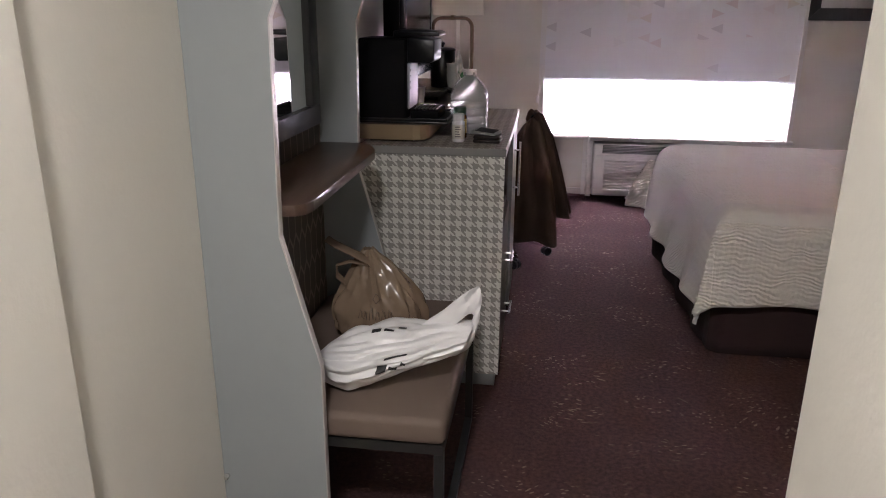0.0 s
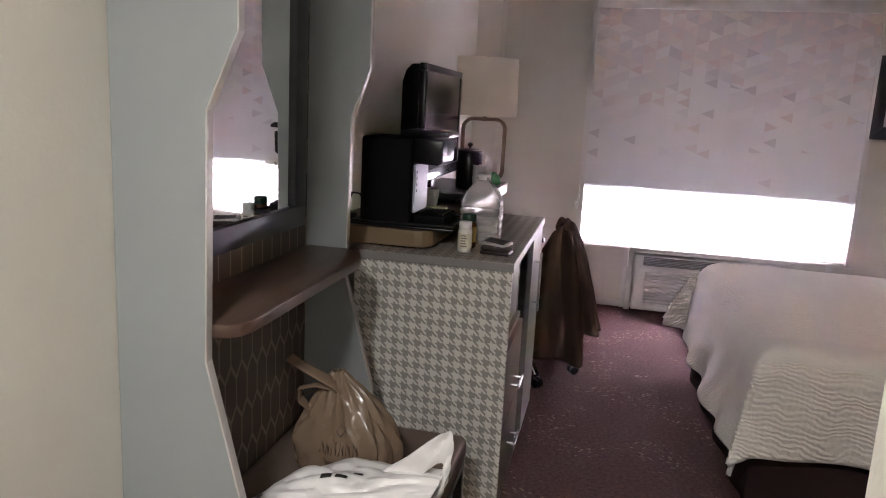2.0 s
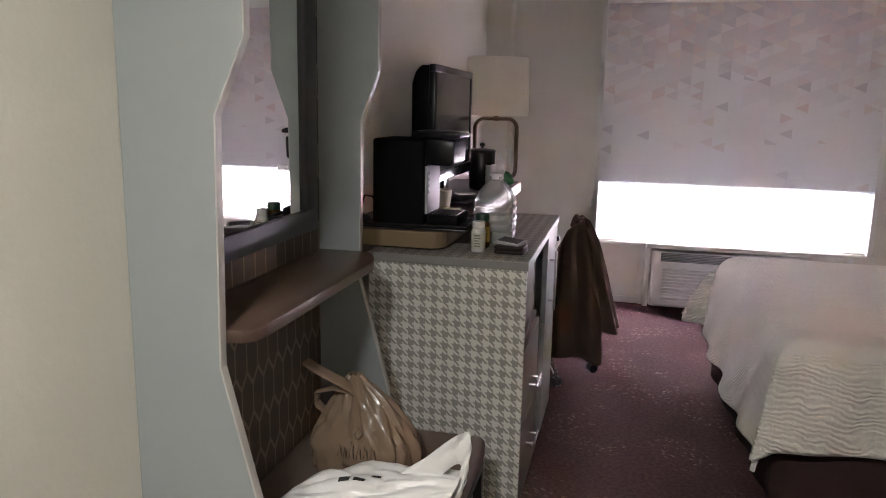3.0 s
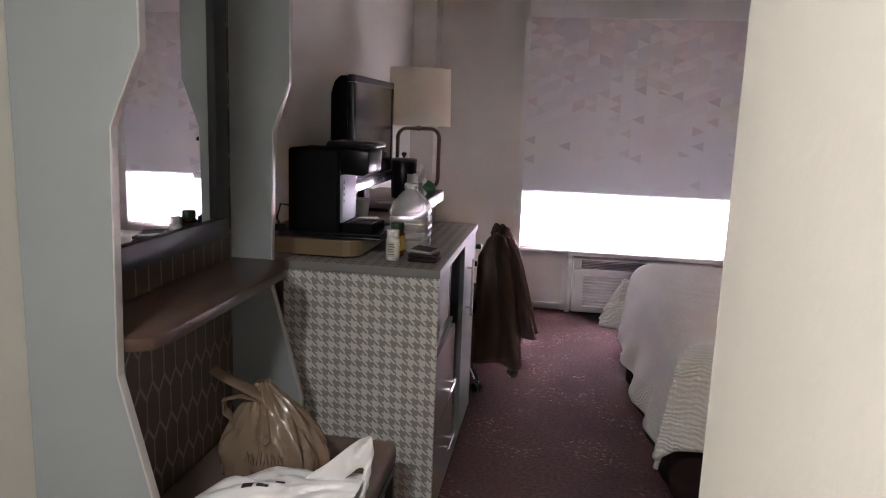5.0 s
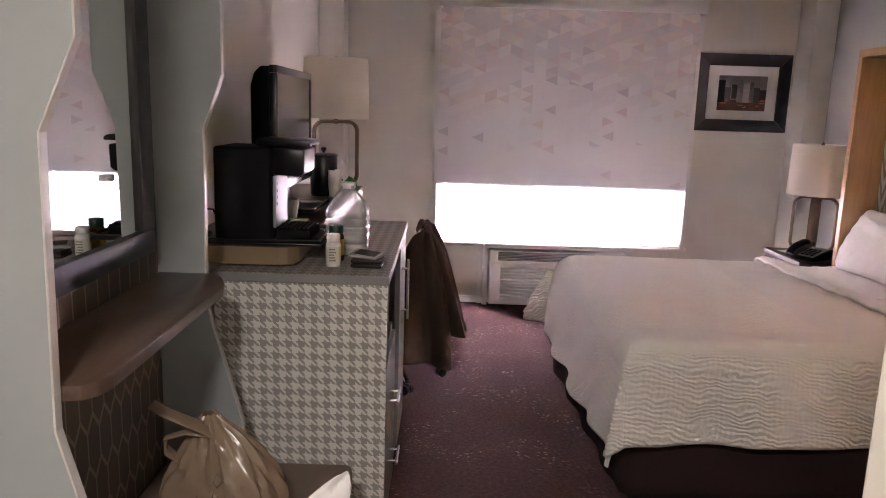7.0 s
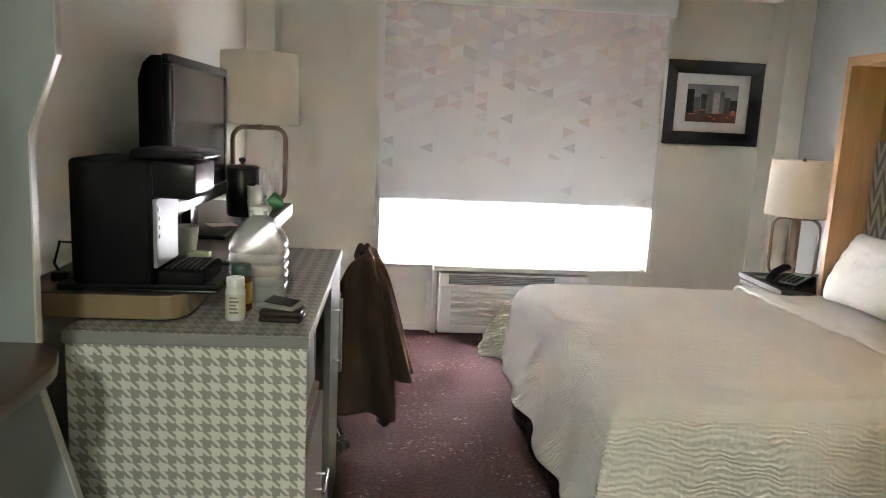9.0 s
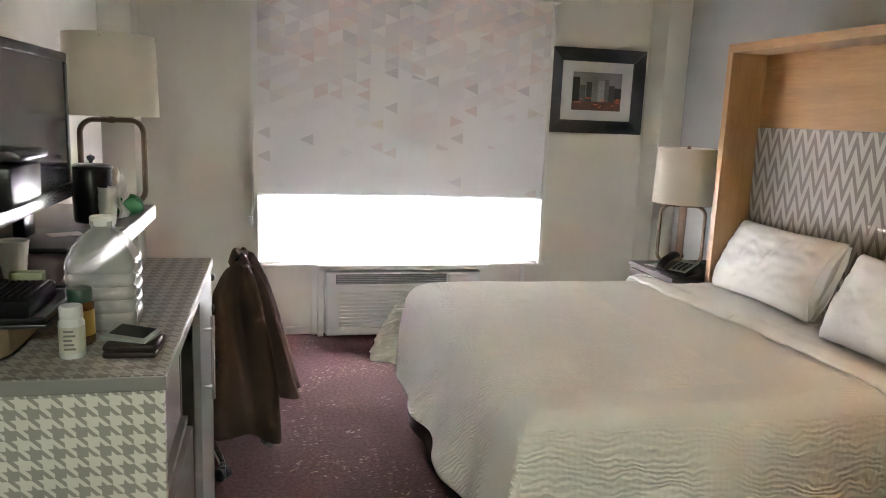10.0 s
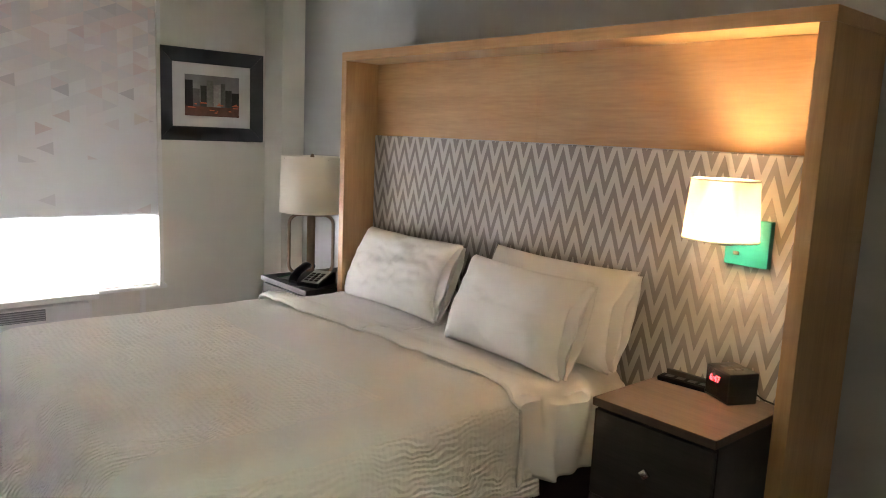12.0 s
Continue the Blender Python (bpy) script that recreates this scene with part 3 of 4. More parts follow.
# ---- shopping bags ----
def brown_bag(u, v):
    a = 2 * math.pi * u
    c, s = math.cos(a), math.sin(a)
    prof = (0.80 + 0.25 * min(1, v / 0.12)) * (1 - 0.88 * max(0, (v - 0.34) / 0.66) ** 1.5)
    sq = 1 / (abs(c) ** 3 + abs(s) ** 3) ** (1 / 3)
    q = Vector((c * 1.9, s * 1.9, v * 1.2 + 3.1))
    cr = 1 + (0.05 + 0.30 * v) * (abs(noise.noise(q * 1.8)) * 1.8 - 0.35) + 0.06 * abs(noise.noise(q * 5.0))
    x, y = 0.128 * prof * sq * c * cr, 0.088 * prof * sq * s * cr
    return (0.664 + x - 0.035 * v * v, 2.50 + y + 0.02 * x, 0.4765 + 0.285 * v * (1 + 0.04 * noise.noise(q)))


def white_bag(u, v):
    """v runs from the rounded bottom of the bag to its gathered mouth."""
    a = 2 * math.pi * u
    t = v
    r = 0.080 * (math.sin(min(1, t * 3.0 + 0.02) * math.pi / 2) ** 0.6) * (1 - 0.45 * max(0, t - 0.45) / 0.55)
    q = Vector((math.cos(a) * 1.4, t * 2.4, math.sin(a) * 1.4))
    k = 1 + 0.22 * (abs(noise.noise(q * 1.5 + Vector((4, 0, 0)))) * 1.5 - 0.3) + 0.07 * abs(noise.noise(Vector((math.cos(a) * 4 + t * 3, math.sin(a) * 4 - t * 2, 1.7)))) * 2
    k += 0.10 * t * abs(noise.noise(Vector((math.cos(a) * 5, math.sin(a) * 5, t * 1.5 + 6))))
    x = 0.545 + 0.41 * t + 0.02 * math.sin(a)
    y = 2.185 + 0.06 * t + math.cos(a) * r * 1.35 * k
    z = 0.548 + 0.058 * max(0, t - 0.30) / 0.70 + math.sin(a) * r * 0.9 * k
    return (x, y, max(0.4762, z))


def handle_flap(outer, inner, y0, thick=0.02):
    """The mouth of a carrier bag drawn up into a flat handle with a slot through it."""
    n = len(outer)

    def ease(pts, u):
        f = u * n
        i, k = int(f) % n, f - int(f)
        p = [pts[(i + j) % n] for j in (-1, 0, 1, 2)]
        c = [0.5 * (2 * p[1][d] + (p[2][d] - p[0][d]) * k + (2 * p[0][d] - 5 * p[1][d] + 4 * p[2][d] - p[3][d]) * k * k + (3 * p[1][d] - p[0][d] - 3 * p[2][d] + p[3][d]) * k ** 3) for d in (0, 1)]
        return c

    def f(u, v):
        a, b = ease(outer, u), ease(inner, u)
        ring = 2 * math.pi * v
        w = 0.5 - 0.5 * math.cos(ring)
        rough_edge = 0.006 * noise.noise(Vector((u * 22, v * 4, 8.0)))
        x, z = a[0] + (b[0] - a[0]) * w + rough_edge, a[1] + (b[1] - a[1]) * w + rough_edge
        fold = 0.016 * noise.noise(Vector((x * 30 - z * 24, z * 9 + x * 8, 2.0))) + 0.010 * abs(noise.noise(Vector((x * 50 - z * 40, z * 10, 5.0))))
        return (x, y0 + fold + thick * (0.35 + 0.65 * max(0, (0.70 - z) / 0.15)) * math.sin(ring) * 0.6, z)
    return bm_grid(72, 18, f, True)


def on_bag(f, centre, u0, u1, v0, v1, n=7, skew=0.0, off=0.0025):
    """A patch of print that follows the bag."""
    def g(a, b):
        p = Vector(f(u0 + (u1 - u0) * a + skew * b, v0 + (v1 - v0) * b))
        d = p - Vector(centre(p))
        return p + d.normalized() * off
    return bm_grid(n, n, g)


def strap(points, width, up):
    return bm_tube(points, width, 12, False, 0.2, up)


bag = thing("brown_shopping_bag", (0.66, 2.50, 0.476), "crumpled tan plastic shopping bag standing on the bench", "plastic bag")
part("bag_body", bm_grid(90, 54, brown_bag, True), BROWN_BAG, bag)
part("handle", strap([(0.655, 2.49, 0.70), (0.63, 2.47, 0.735), (0.585, 2.45, 0.765), (0.54, 2.44, 0.79), (0.515, 2.44, 0.805)], 0.026, (0, 1, 0)), BROWN_BAG, bag)
part("handle", strap([(0.565, 2.47, 0.655), (0.54, 2.45, 0.69), (0.545, 2.44, 0.725), (0.585, 2.45, 0.735), (0.64, 2.47, 0.72)], 0.016, (0, 1, 0)), BROWN_BAG, bag)
axis_b = lambda p: (0.655, 2.50, p.z)
leaf = [(0.765, 0.50), (0.755, 0.545), (0.770, 0.60), (0.785, 0.55), (0.765, 0.50)]


def bag_line(points, w=0.0016):
    pts = []
    for u, v in points:
        p = Vector(brown_bag(u, v))
        pts.append(p + (p - Vector(axis_b(p))).normalized() * 0.002)
    return bm_tube(pts, w, 6)


part("leaf_mark", bag_line(leaf), BAG_INK, bag, "printed leaf emblem")
for i, h in enumerate((0.10, 0.09, 0.15, 0.10, 0.11, 0.11)):
    u = 0.695 + i * 0.021
    part("emblem_stroke", bag_line([(u, 0.33), (u + 0.006, 0.33 + h), (u + 0.013, 0.335), (u + 0.013, 0.33 + h * 0.8)]), BAG_INK, bag, "brown emblem strokes")
for v in (0.25, 0.19):
    part("emblem_line", on_bag(brown_bag, axis_b, 0.71, 0.79, v, v + 0.022), BAG_INK, bag)

wb = thing("white_shopping_bag", (0.70, 2.22, 0.476), "crumpled white plastic shopping bag lying on the bench", "plastic bag")
part("bag_body", bm_grid(90, 70, white_bag, True), WHITE_BAG, wb)
flap_outer = [(0.80, 0.60), (0.875, 0.668), (0.945, 0.73), (0.975, 0.752), (0.993, 0.738), (0.992, 0.68), (0.978, 0.61), (0.955, 0.565), (0.90, 0.55), (0.83, 0.56)]
flap_slot = [(0.905, 0.622), (0.930, 0.645), (0.955, 0.668), (0.967, 0.676), (0.973, 0.668), (0.970, 0.65), (0.961, 0.625), (0.952, 0.61), (0.938, 0.608), (0.92, 0.613)]
part("handle", handle_flap(flap_outer, flap_slot, 2.245), WHITE_BAG, wb)
axis_w = lambda p: (p.x, 2.20, 0.545)
for u0, u1, v0, v1, k in ((0.47, 0.515, 0.47, 0.53, 0.02), (0.50, 0.53, 0.545, 0.60, 0.02), (0.485, 0.51, 0.615, 0.65, 0.02), (0.44, 0.452, 0.50, 0.64, 0.0), (0.285, 0.30, 0.36, 0.42, 0.0), (0.285, 0.30, 0.44, 0.50, 0.0), (0.26, 0.272, 0.52, 0.57, 0.0)):
    part("print_block", on_bag(white_bag, axis_w, u0, u1, v0, v1, 7, k), INK, wb, "black printed block")

# ---- credenza ----
cr = thing("credenza", (0.72, 3.66, 0), "taupe credenza with houndstooth laminate end and top", "cabinet")
part("end_panel", bm_box(0.455, 3.10, 0.05, 1.0, 3.122, 0.938, 0.0015), HT_SIDE, cr, "houndstooth laminate end panel", smooth=False)
part("plinth", bm_box(0.47, 3.103, 0.0, 0.985, 4.22, 0.049), GREY_LAM, cr, smooth=False)
part("top", bm_box(0.45, 3.094, 0.939, 1.006, 4.236, 0.968, 0.002), TOPEDGE, cr, "grey-edged top", smooth=False)
part("top_laminate", bm_box(0.452, 3.097, 0.9681, 1.003, 4.233, 0.9705), HT_TOP, cr, "houndstooth laminate surface", smooth=False)
part("back_panel", bm_box(0.455, 3.123, 0.05, 0.475, 4.21, 0.938), TAUPE, cr, smooth=False)
part("far_end_panel", bm_box(0.455, 4.211, 0.05, 1.0, 4.233, 0.938), TAUPE, cr, smooth=False)
part("divider", bm_box(0.476, 3.60, 0.05, 0.97, 3.62, 0.938), TAUPE, cr, smooth=False)
part("inner_shelf", bm_box(0.476, 3.123, 0.655, 0.985, 3.599, 0.675), TAUPE, cr, smooth=False)
part("niche_liner", bm_box(0.80, 3.13, 0.676, 0.97, 3.59, 0.935, 0.006), TAUPE, cr, smooth=False)
for z0, z1, hy in ((0.365, 0.648, 0.466), (0.062, 0.358, 0.236)):
    d = part("drawer_front", bm_box(0.965, 3.126, z0, 0.998, 3.595, z1, 0.002), TAUPE, cr, smooth=False)
    part("handle", bm_join(bm_tube([(1.028, 3.30, hy), (1.028, 3.44, hy)], 0.006, 10), bm_tube([(0.999, 3.325, hy), (1.028, 3.325, hy)], 0.005, 8), bm_tube([(0.999, 3.415, hy), (1.028, 3.415, hy)], 0.005, 8)), CHROME, d, "brushed steel bar handle")
d = part("door", bm_box(0.978, 3.82, 0.055, 1.0, 4.208, 0.935, 0.002), GREY_LAM, cr, smooth=False)
part("handle", bm_join(bm_tube([(1.028, 3.90, 0.60), (1.028, 3.90, 0.86)], 0.006, 10), bm_tube([(1.0005, 3.90, 0.64), (1.028, 3.90, 0.64)], 0.005, 8), bm_tube([(1.0005, 3.90, 0.82), (1.028, 3.90, 0.82)], 0.005, 8)), CHROME, d, "brushed steel bar handle")
# Added black panel: the shade in the open gap put in as colour.
part("bay_dark_panel", bm_box(0.90, 3.63, 0.06, 0.93, 3.81, 0.93, 0.004), BLACK, cr, "black panel standing for the shade inside the open bay", smooth=False)

# ---- raised media ledge ----
LZ = 1.038
led = thing("media_ledge", (0.48, 4.1, 0.972), "brown wood ledge with tan rounded edge on the credenza", "shelf")
lp = [(0.30, 3.17), (0.645, 3.17), (0.672, 3.177), (0.69, 3.195), (0.699, 3.22), (0.702, 3.25), (0.702, 5.10), (0.30, 5.10)]
part("slab", bm_prism(lp, "z", 0.978, LZ - 0.002, 0.003), TAN_EDGE, led, "tan edge band", smooth=False)
part("surface", bm_prism([(x - 0.002 if x > 0.5 else x, y + 0.002 if y < 3.2 else y - 0.001) for x, y in lp], "z", LZ - 0.002, LZ), DARK_WOOD, led, "brown wood surface", smooth=False)
part("spacer", bm_box(0.47, 3.20, 0.9706, 0.64, 4.2, 0.978), BLACK, led, smooth=False)
part("wall_bracket", bm_box(0.252, 4.3, 0.90, 0.299, 5.05, 1.03), BLACK_METAL, led, smooth=False)

# ---- coffee maker ----
cm = thing("coffee_maker", (0.55, 3.33, LZ), "black single-cup coffee maker on a tray", "coffee maker")
part("tray", bm_join(bm_box(0.40, 3.195, LZ, 0.775, 3.50, LZ + 0.008, 0.003), bm_tube([(0.405, 3.20, LZ + 0.012), (0.77, 3.20, LZ + 0.016), (0.77, 3.495, LZ + 0.016), (0.405, 3.495, LZ + 0.012)], 0.006, 8, True)), BLACK, cm)
part("body", bm_box(0.425, 3.22, LZ + 0.009, 0.612, 3.44, 1.35, 0.012, 3), MATTE_BLACK, cm)
part("head", bm_prism([(0.613, 1.262), (0.70, 1.258), (0.716, 1.27), (0.718, 1.345), (0.613, 1.352)], "y", 3.235, 3.425, 0.006), BLACK, cm)
part("lid", bm_prism([(0.56, 1.353), (0.735, 1.357), (0.735, 1.368), (0.72, 1.376), (0.57, 1.378), (0.56, 1.37)], "y", 3.24, 3.42, 0.004), BLACK, cm)
part("front_plate", bm_box(0.6125, 3.24, LZ + 0.05, 0.622, 3.42, 1.257, 0.002), plain("satin_silver_plastic", (0.40, 0.42, 0.46), 0.5, 0.2), cm, "satin silver front plate")
for i in range(4):
    part("button", bm_box(0.6222, 3.255, 1.16 + i * 0.022, 0.6235, 3.262, 1.17 + i * 0.022), BLACK, cm)
part("drip_tray", bm_box(0.6225, 3.235, LZ + 0.009, 0.735, 3.425, LZ + 0.046, 0.008), MATTE_BLACK, cm)
for i in range(7):
    part("grate_bar", bm_box(0.634 + i * 0.014, 3.25, LZ + 0.0462, 0.64 + i * 0.014, 3.41, LZ + 0.0495), BLACK, cm, smooth=False)
part("cord", bm_tube([(0.42, 3.3, LZ + 0.006), (0.385, 3.27, LZ + 0.01), (0.365, 3.27, LZ + 0.05), (0.372, 3.29, LZ + 0.10), (0.395, 3.31, LZ + 0.095), (0.41, 3.33, LZ + 0.05)], 0.004, 8), BLACK, cm, "black power cord")
part("plug", bm_box(0.36, 3.255, LZ + 0.004, 0.40, 3.285, LZ + 0.03, 0.006), BLACK, cm)

# ---- paper cup and sachet ----
cup = thing("paper_cup", (0.578, 3.66, LZ), "white paper cup beside the coffee maker", "cup")
part("cup_wall", bm_lathe([(0.026, 0), (0.036, 0.09), (0.038, 0.092), (0.036, 0.094), (0.0345, 0.09), (0.025, 0.004)], (0.578, 3.66, LZ), 28), PAPER, cup)
sa = thing("coffee_sachet", (0.665, 3.55, LZ), "pale green coffee sachet box", "sachet")
part("box", bm_box(0.592, 3.57, LZ, 0.665, 3.605, LZ + 0.030, 0.003), PALE_GREEN, sa)

# ---- television ----
tv = thing("television", (0.47, 4.15, LZ), "black flat-screen television on a stand", "television")
T0, T1, TZ0, TZ1 = 3.79, 4.55, 1.135, 1.637
part("bezel", bm_join(bm_box(0.475, T0, TZ0, 0.505, T1, TZ0 + 0.055, 0.004), bm_box(0.475, T0, TZ1 - 0.03, 0.505, T1, TZ1, 0.004), bm_box(0.475, T0, TZ0 + 0.055, 0.505, T0 + 0.03, TZ1 - 0.03, 0.004), bm_box(0.475, T1 - 0.03, TZ0 + 0.055, 0.505, T1, TZ1 - 0.03, 0.004)), BLACK, tv, "glossy black bezel")
part("screen", bm_box(0.48, T0 + 0.028, TZ0 + 0.053, 0.501, T1 - 0.028, TZ1 - 0.028), SCREEN, tv, "dark grey screen", smooth=False)
part("back_shell", bm_prism([(0.475, TZ0 + 0.01), (0.475, TZ1 - 0.004), (0.44, TZ1 - 0.005), (0.415, TZ1 - 0.03), (0.40, TZ1 - 0.08), (0.40, TZ0 + 0.12), (0.42, TZ0 + 0.06)], "y", T0 + 0.006, T1 - 0.006, 0.006), MATTE_BLACK, tv)
# The window's reflection in the lower bezel, put in as a silver strip.
part("bezel_reflection", bm_box(0.503, T0 + 0.01, TZ0 + 0.003, 0.507, T1 - 0.01, TZ0 + 0.050, 0.001), plain("bezel_reflection", (0.5, 0.5, 0.52), 0.2, 0.8), tv, "window reflection on the lower bezel, put in as silver")
part("neck", bm_box(0.44, 4.10, LZ + 0.02, 0.475, 4.20, TZ0 + 0.02, 0.005), BLACK, tv)
part("base_plate", bm_box(0.375, 3.96, LZ, 0.625, 4.34, LZ + 0.016, 0.007, 3), BLACK, tv, "glossy black base plate")
rm = thing("remote_control", (0.62, 4.36, LZ), "black remote control lying on the ledge", "remote")
part("case", bm_turn(bm_box(-0.02, -0.08, 0, 0.02, 0.08, 0.018, 0.005), Matrix.Translation((0.635, 4.33, LZ)) @ pose(0, 0, 0, 0, 0, 20)), BLACK, rm)
for i in range(5):
    part("button_row", bm_turn(bm_box(-0.013, -0.06 + i * 0.022, 0.018, 0.013, -0.05 + i * 0.022, 0.0195), Matrix.Translation((0.635, 4.33, LZ)) @ pose(0, 0, 0, 0, 0, 20)), GRILLE, rm)
nt_ = thing("note_cards", (0.60, 4.05, LZ), "small paper cards on the ledge", "paper")
part("card", bm_turn(bm_box(-0.05, -0.035, 0, 0.05, 0.035, 0.002), Matrix.Translation((0.56, 4.20, LZ + 0.0165)) @ pose(0, 0, 0, 0, 0, 30)), PAPER, nt_)
part("card", bm_turn(bm_box(-0.03, -0.045, 0, 0.03, 0.045, 0.002), Matrix.Translation((0.652, 4.42, LZ)) @ pose(0, 0, 0, 0, 0, -10)), PALE_GREEN, nt_)
ib = thing("ice_bucket", (0.53, 4.55, LZ), "black ice bucket with a knobbed lid", "ice bucket")
part("pail", bm_lathe([(0.062, 0), (0.066, 0.01), (0.07, 0.19), (0.067, 0.195)], (0.557, 4.60, LZ), 36), BLACK, ib)
part("lid", bm_lathe([(0.072, 0.195), (0.073, 0.205), (0.06, 0.212), (0.012, 0.215)], (0.557, 4.60, LZ), 36), BLACK, ib)
part("knob", bm_lathe([(0.005, 0.2145), (0.007, 0.222), (0.014, 0.23), (0.014, 0.24), (0.0, 0.247)], (0.557, 4.60, LZ), 20), BLACK, ib)
cs = thing("foam_cups", (0.645, 4.62, LZ), "stack of white foam cups beside the ice bucket", "cups")
for i in range(3):
    part("cup", bm_lathe([(0.025, 0.03 * i), (0.033, 0.03 * i + 0.075), (0.032, 0.03 * i + 0.075), (0.024, 0.03 * i + 0.003)], (0.622, 4.535, LZ), 24), PAPER, cs)
ti = thing("tissue", (0.63, 4.7, LZ), "white tissue sticking up", "tissue")
part("tissue_sheet", bm_grid(14, 10, lambda u, v: (0.64 + 0.03 * (u - 0.5) + 0.012 * math.sin(9 * v), 4.69 + 0.05 * (u - 0.5) + 0.01 * math.sin(12 * u), LZ + v * 0.20 * (0.75 + 0.25 * math.sin(5 * u)))), PAPER, ti)
gb = thing("snack_bag", (0.61, 4.77, LZ), "green foil snack bag lying on the ledge", "snack bag")


def pillow_shape(cx, cy, cz, lx, ly, lz, seed, crease=0.05, n=26):
    """A soft cushion: its corners drawn out, its face puckered."""
    def f(side):
        def g(u, v):
            a, b = 2 * u - 1, 2 * v - 1
            ed = (1 - a ** 4) * (1 - b ** 4)
            h = max(0.0, ed) ** 0.48
            pull = 1 - 0.07 * (1 - abs(a) ** 2) * abs(b) ** 3
            pull2 = 1 - 0.07 * (1 - abs(b) ** 2) * abs(a) ** 3
            w = noise.noise(Vector((a * 2.2 + seed, b * 2.2, side))) * 0.16 + noise.noise(Vector((a * 5 + seed, b * 5, side))) * 0.06
            w += crease * (abs(noise.noise(Vector((a * 3 + b * 2.2, b * 7 - a * 2 + seed, 3)))) - 0.25)
            return (a * lx / 2 * pull2, b * ly / 2 * pull, side * lz / 2 * h * (1 + w) + 0.012 * noise.noise(Vector((a * 1.5, b * 1.5, seed))))
        return g
    bm = bm_join(bm_grid(n, n, f(1)), bm_grid(n, n, f(-1)))
    bmesh.ops.remove_doubles(bm, verts=bm.verts[:], dist=0.0015)
    bmesh.ops.recalc_face_normals(bm, faces=bm.faces[:])
    return bm_turn(bm, Matrix.Translation((cx, cy, cz)))


part("wrapper", bm_turn(pillow_shape(0, 0, 0, 0.20, 0.16, 0.075, 8.0, 0.5), Matrix.Translation((0.61, 4.77, LZ + 0.055)) @ pose(0, 0, 0, 0, 14, 10)), GREEN, gb)
part("label_patch", bm_turn(bm_box(-0.02, -0.03, 0, 0.02, 0.03, 0.001), Matrix.Translation((0.60, 4.715, LZ + 0.089)) @ pose(0, 0, 0, 20, 14, 10)), PAPER, gb)


# ---- table lamps ----
def rounded_loop(w, h, r, n=7):
    pts = []
    for cx, cz, a0 in ((w / 2 - r, h - r, 0), (-w / 2 + r, h - r, 90), (-w / 2 + r, r, 180), (w / 2 - r, r, 270)):
        for i in range(n):
            a = radians(a0 + 90 * i / (n - 1))
            pts.append((cx + r * math.cos(a), cz + r * math.sin(a)))
    return pts


def table_lamp(base, label, turns):
    x, y, z = base
    lamp = thing("table_lamp", base, label, "lamp", "bronze table lamps")
    part("foot", bm_lathe([(0.055, 0), (0.055, 0.006), (0.045, 0.012), (0.012, 0.016)], base, 30), BRONZE, lamp)
    for turn in turns:
        loop = rounded_loop(0.25, 0.345, 0.055)
        ax = (math.cos(radians(turn)), math.sin(radians(turn)))
        nrm = (-ax[1], ax[0], 0)
        part("loop", bm_tube([(x + a * ax[0], y + a * ax[1], z + 0.016 + b + (0.004 if turn else 0)) for a, b in loop], 0.022, 10, True, 0.45, nrm), BRONZE, lamp)
    part("stem", bm_lathe([(0.012, 0.353), (0.012, 0.40), (0.008, 0.41), (0.008, 0.68)], base, 14), BRONZE, lamp)
    part("shade", bm_lathe([(0.182, 0.382), (0.173, 0.70), (0.171, 0.70), (0.180, 0.382), (0.182, 0.382)], base, 56), SHADE_CLOTH, lamp, "cream fabric drum shade")
    part("finial", bm_lathe([(0.006, 0.68), (0.012, 0.70), (0.006, 0.712), (0.0, 0.715)], base, 14), BRONZE, lamp)
    part("spider", bm_join(bm_tube([(x - 0.175, y, z + 0.685), (x + 0.175, y, z + 0.685)], 0.002, 6), bm_tube([(x, y - 0.175, z + 0.685), (x, y + 0.175, z + 0.685)], 0.002, 6)), BRONZE, lamp)
    return lamp


table_lamp((0.567, 4.95, LZ), "cream drum table lamp with a bronze loop base on the ledge", (28,))
table_lamp((3.555, 5.55, 0.642), "cream drum table lamp with crossed bronze loops on the nightstand", (-32, 58))

# ---- things on the credenza ----
CZ = 0.9706
BW = 1.15
wbt = thing("water_bottle", (0.829, 3.455, CZ), "large clear plastic water bottle, mostly empty", "bottle")
sqr = lambda a: 1 / max(abs(math.cos(a)) ** 5 + abs(math.sin(a)) ** 5, 0.2) ** 0.2
prof = [(0.055, 0.0), (0.066, 0.006)]
for i in range(4):
    prof += [(0.068, 0.02 + i * 0.03), (0.068, 0.035 + i * 0.03), (0.064, 0.043 + i * 0.03)]
prof += [(0.068, 0.142), (0.066, 0.16), (0.052, 0.19), (0.034, 0.215), (0.021, 0.228), (0.021, 0.243)]
part("shell", bm_lathe(prof, (0.829, 3.455, CZ), 48, lambda a: sqr(a) * 0.97 * BW), CLEAR, wbt)
part("cap", bm_lathe([(0.026, 0.232), (0.027, 0.234), (0.027, 0.250), (0.025, 0.253)], (0.829, 3.455, CZ), 30), WHITE, wbt)
pb = thing("pill_bottle", (0.812, 3.225, CZ), "white plastic pill bottle with a white cap", "bottle")
part("jar", bm_lathe([(0.022, 0), (0.0245, 0.003), (0.0245, 0.072), (0.021, 0.08), (0.019, 0.082)], (0.812, 3.225, CZ), 32), WHITE, pb)
part("cap", bm_lathe([(0.0215, 0.0822), (0.022, 0.084), (0.022, 0.103), (0.020, 0.106)], (0.812, 3.225, CZ), 32), WHITE, pb)
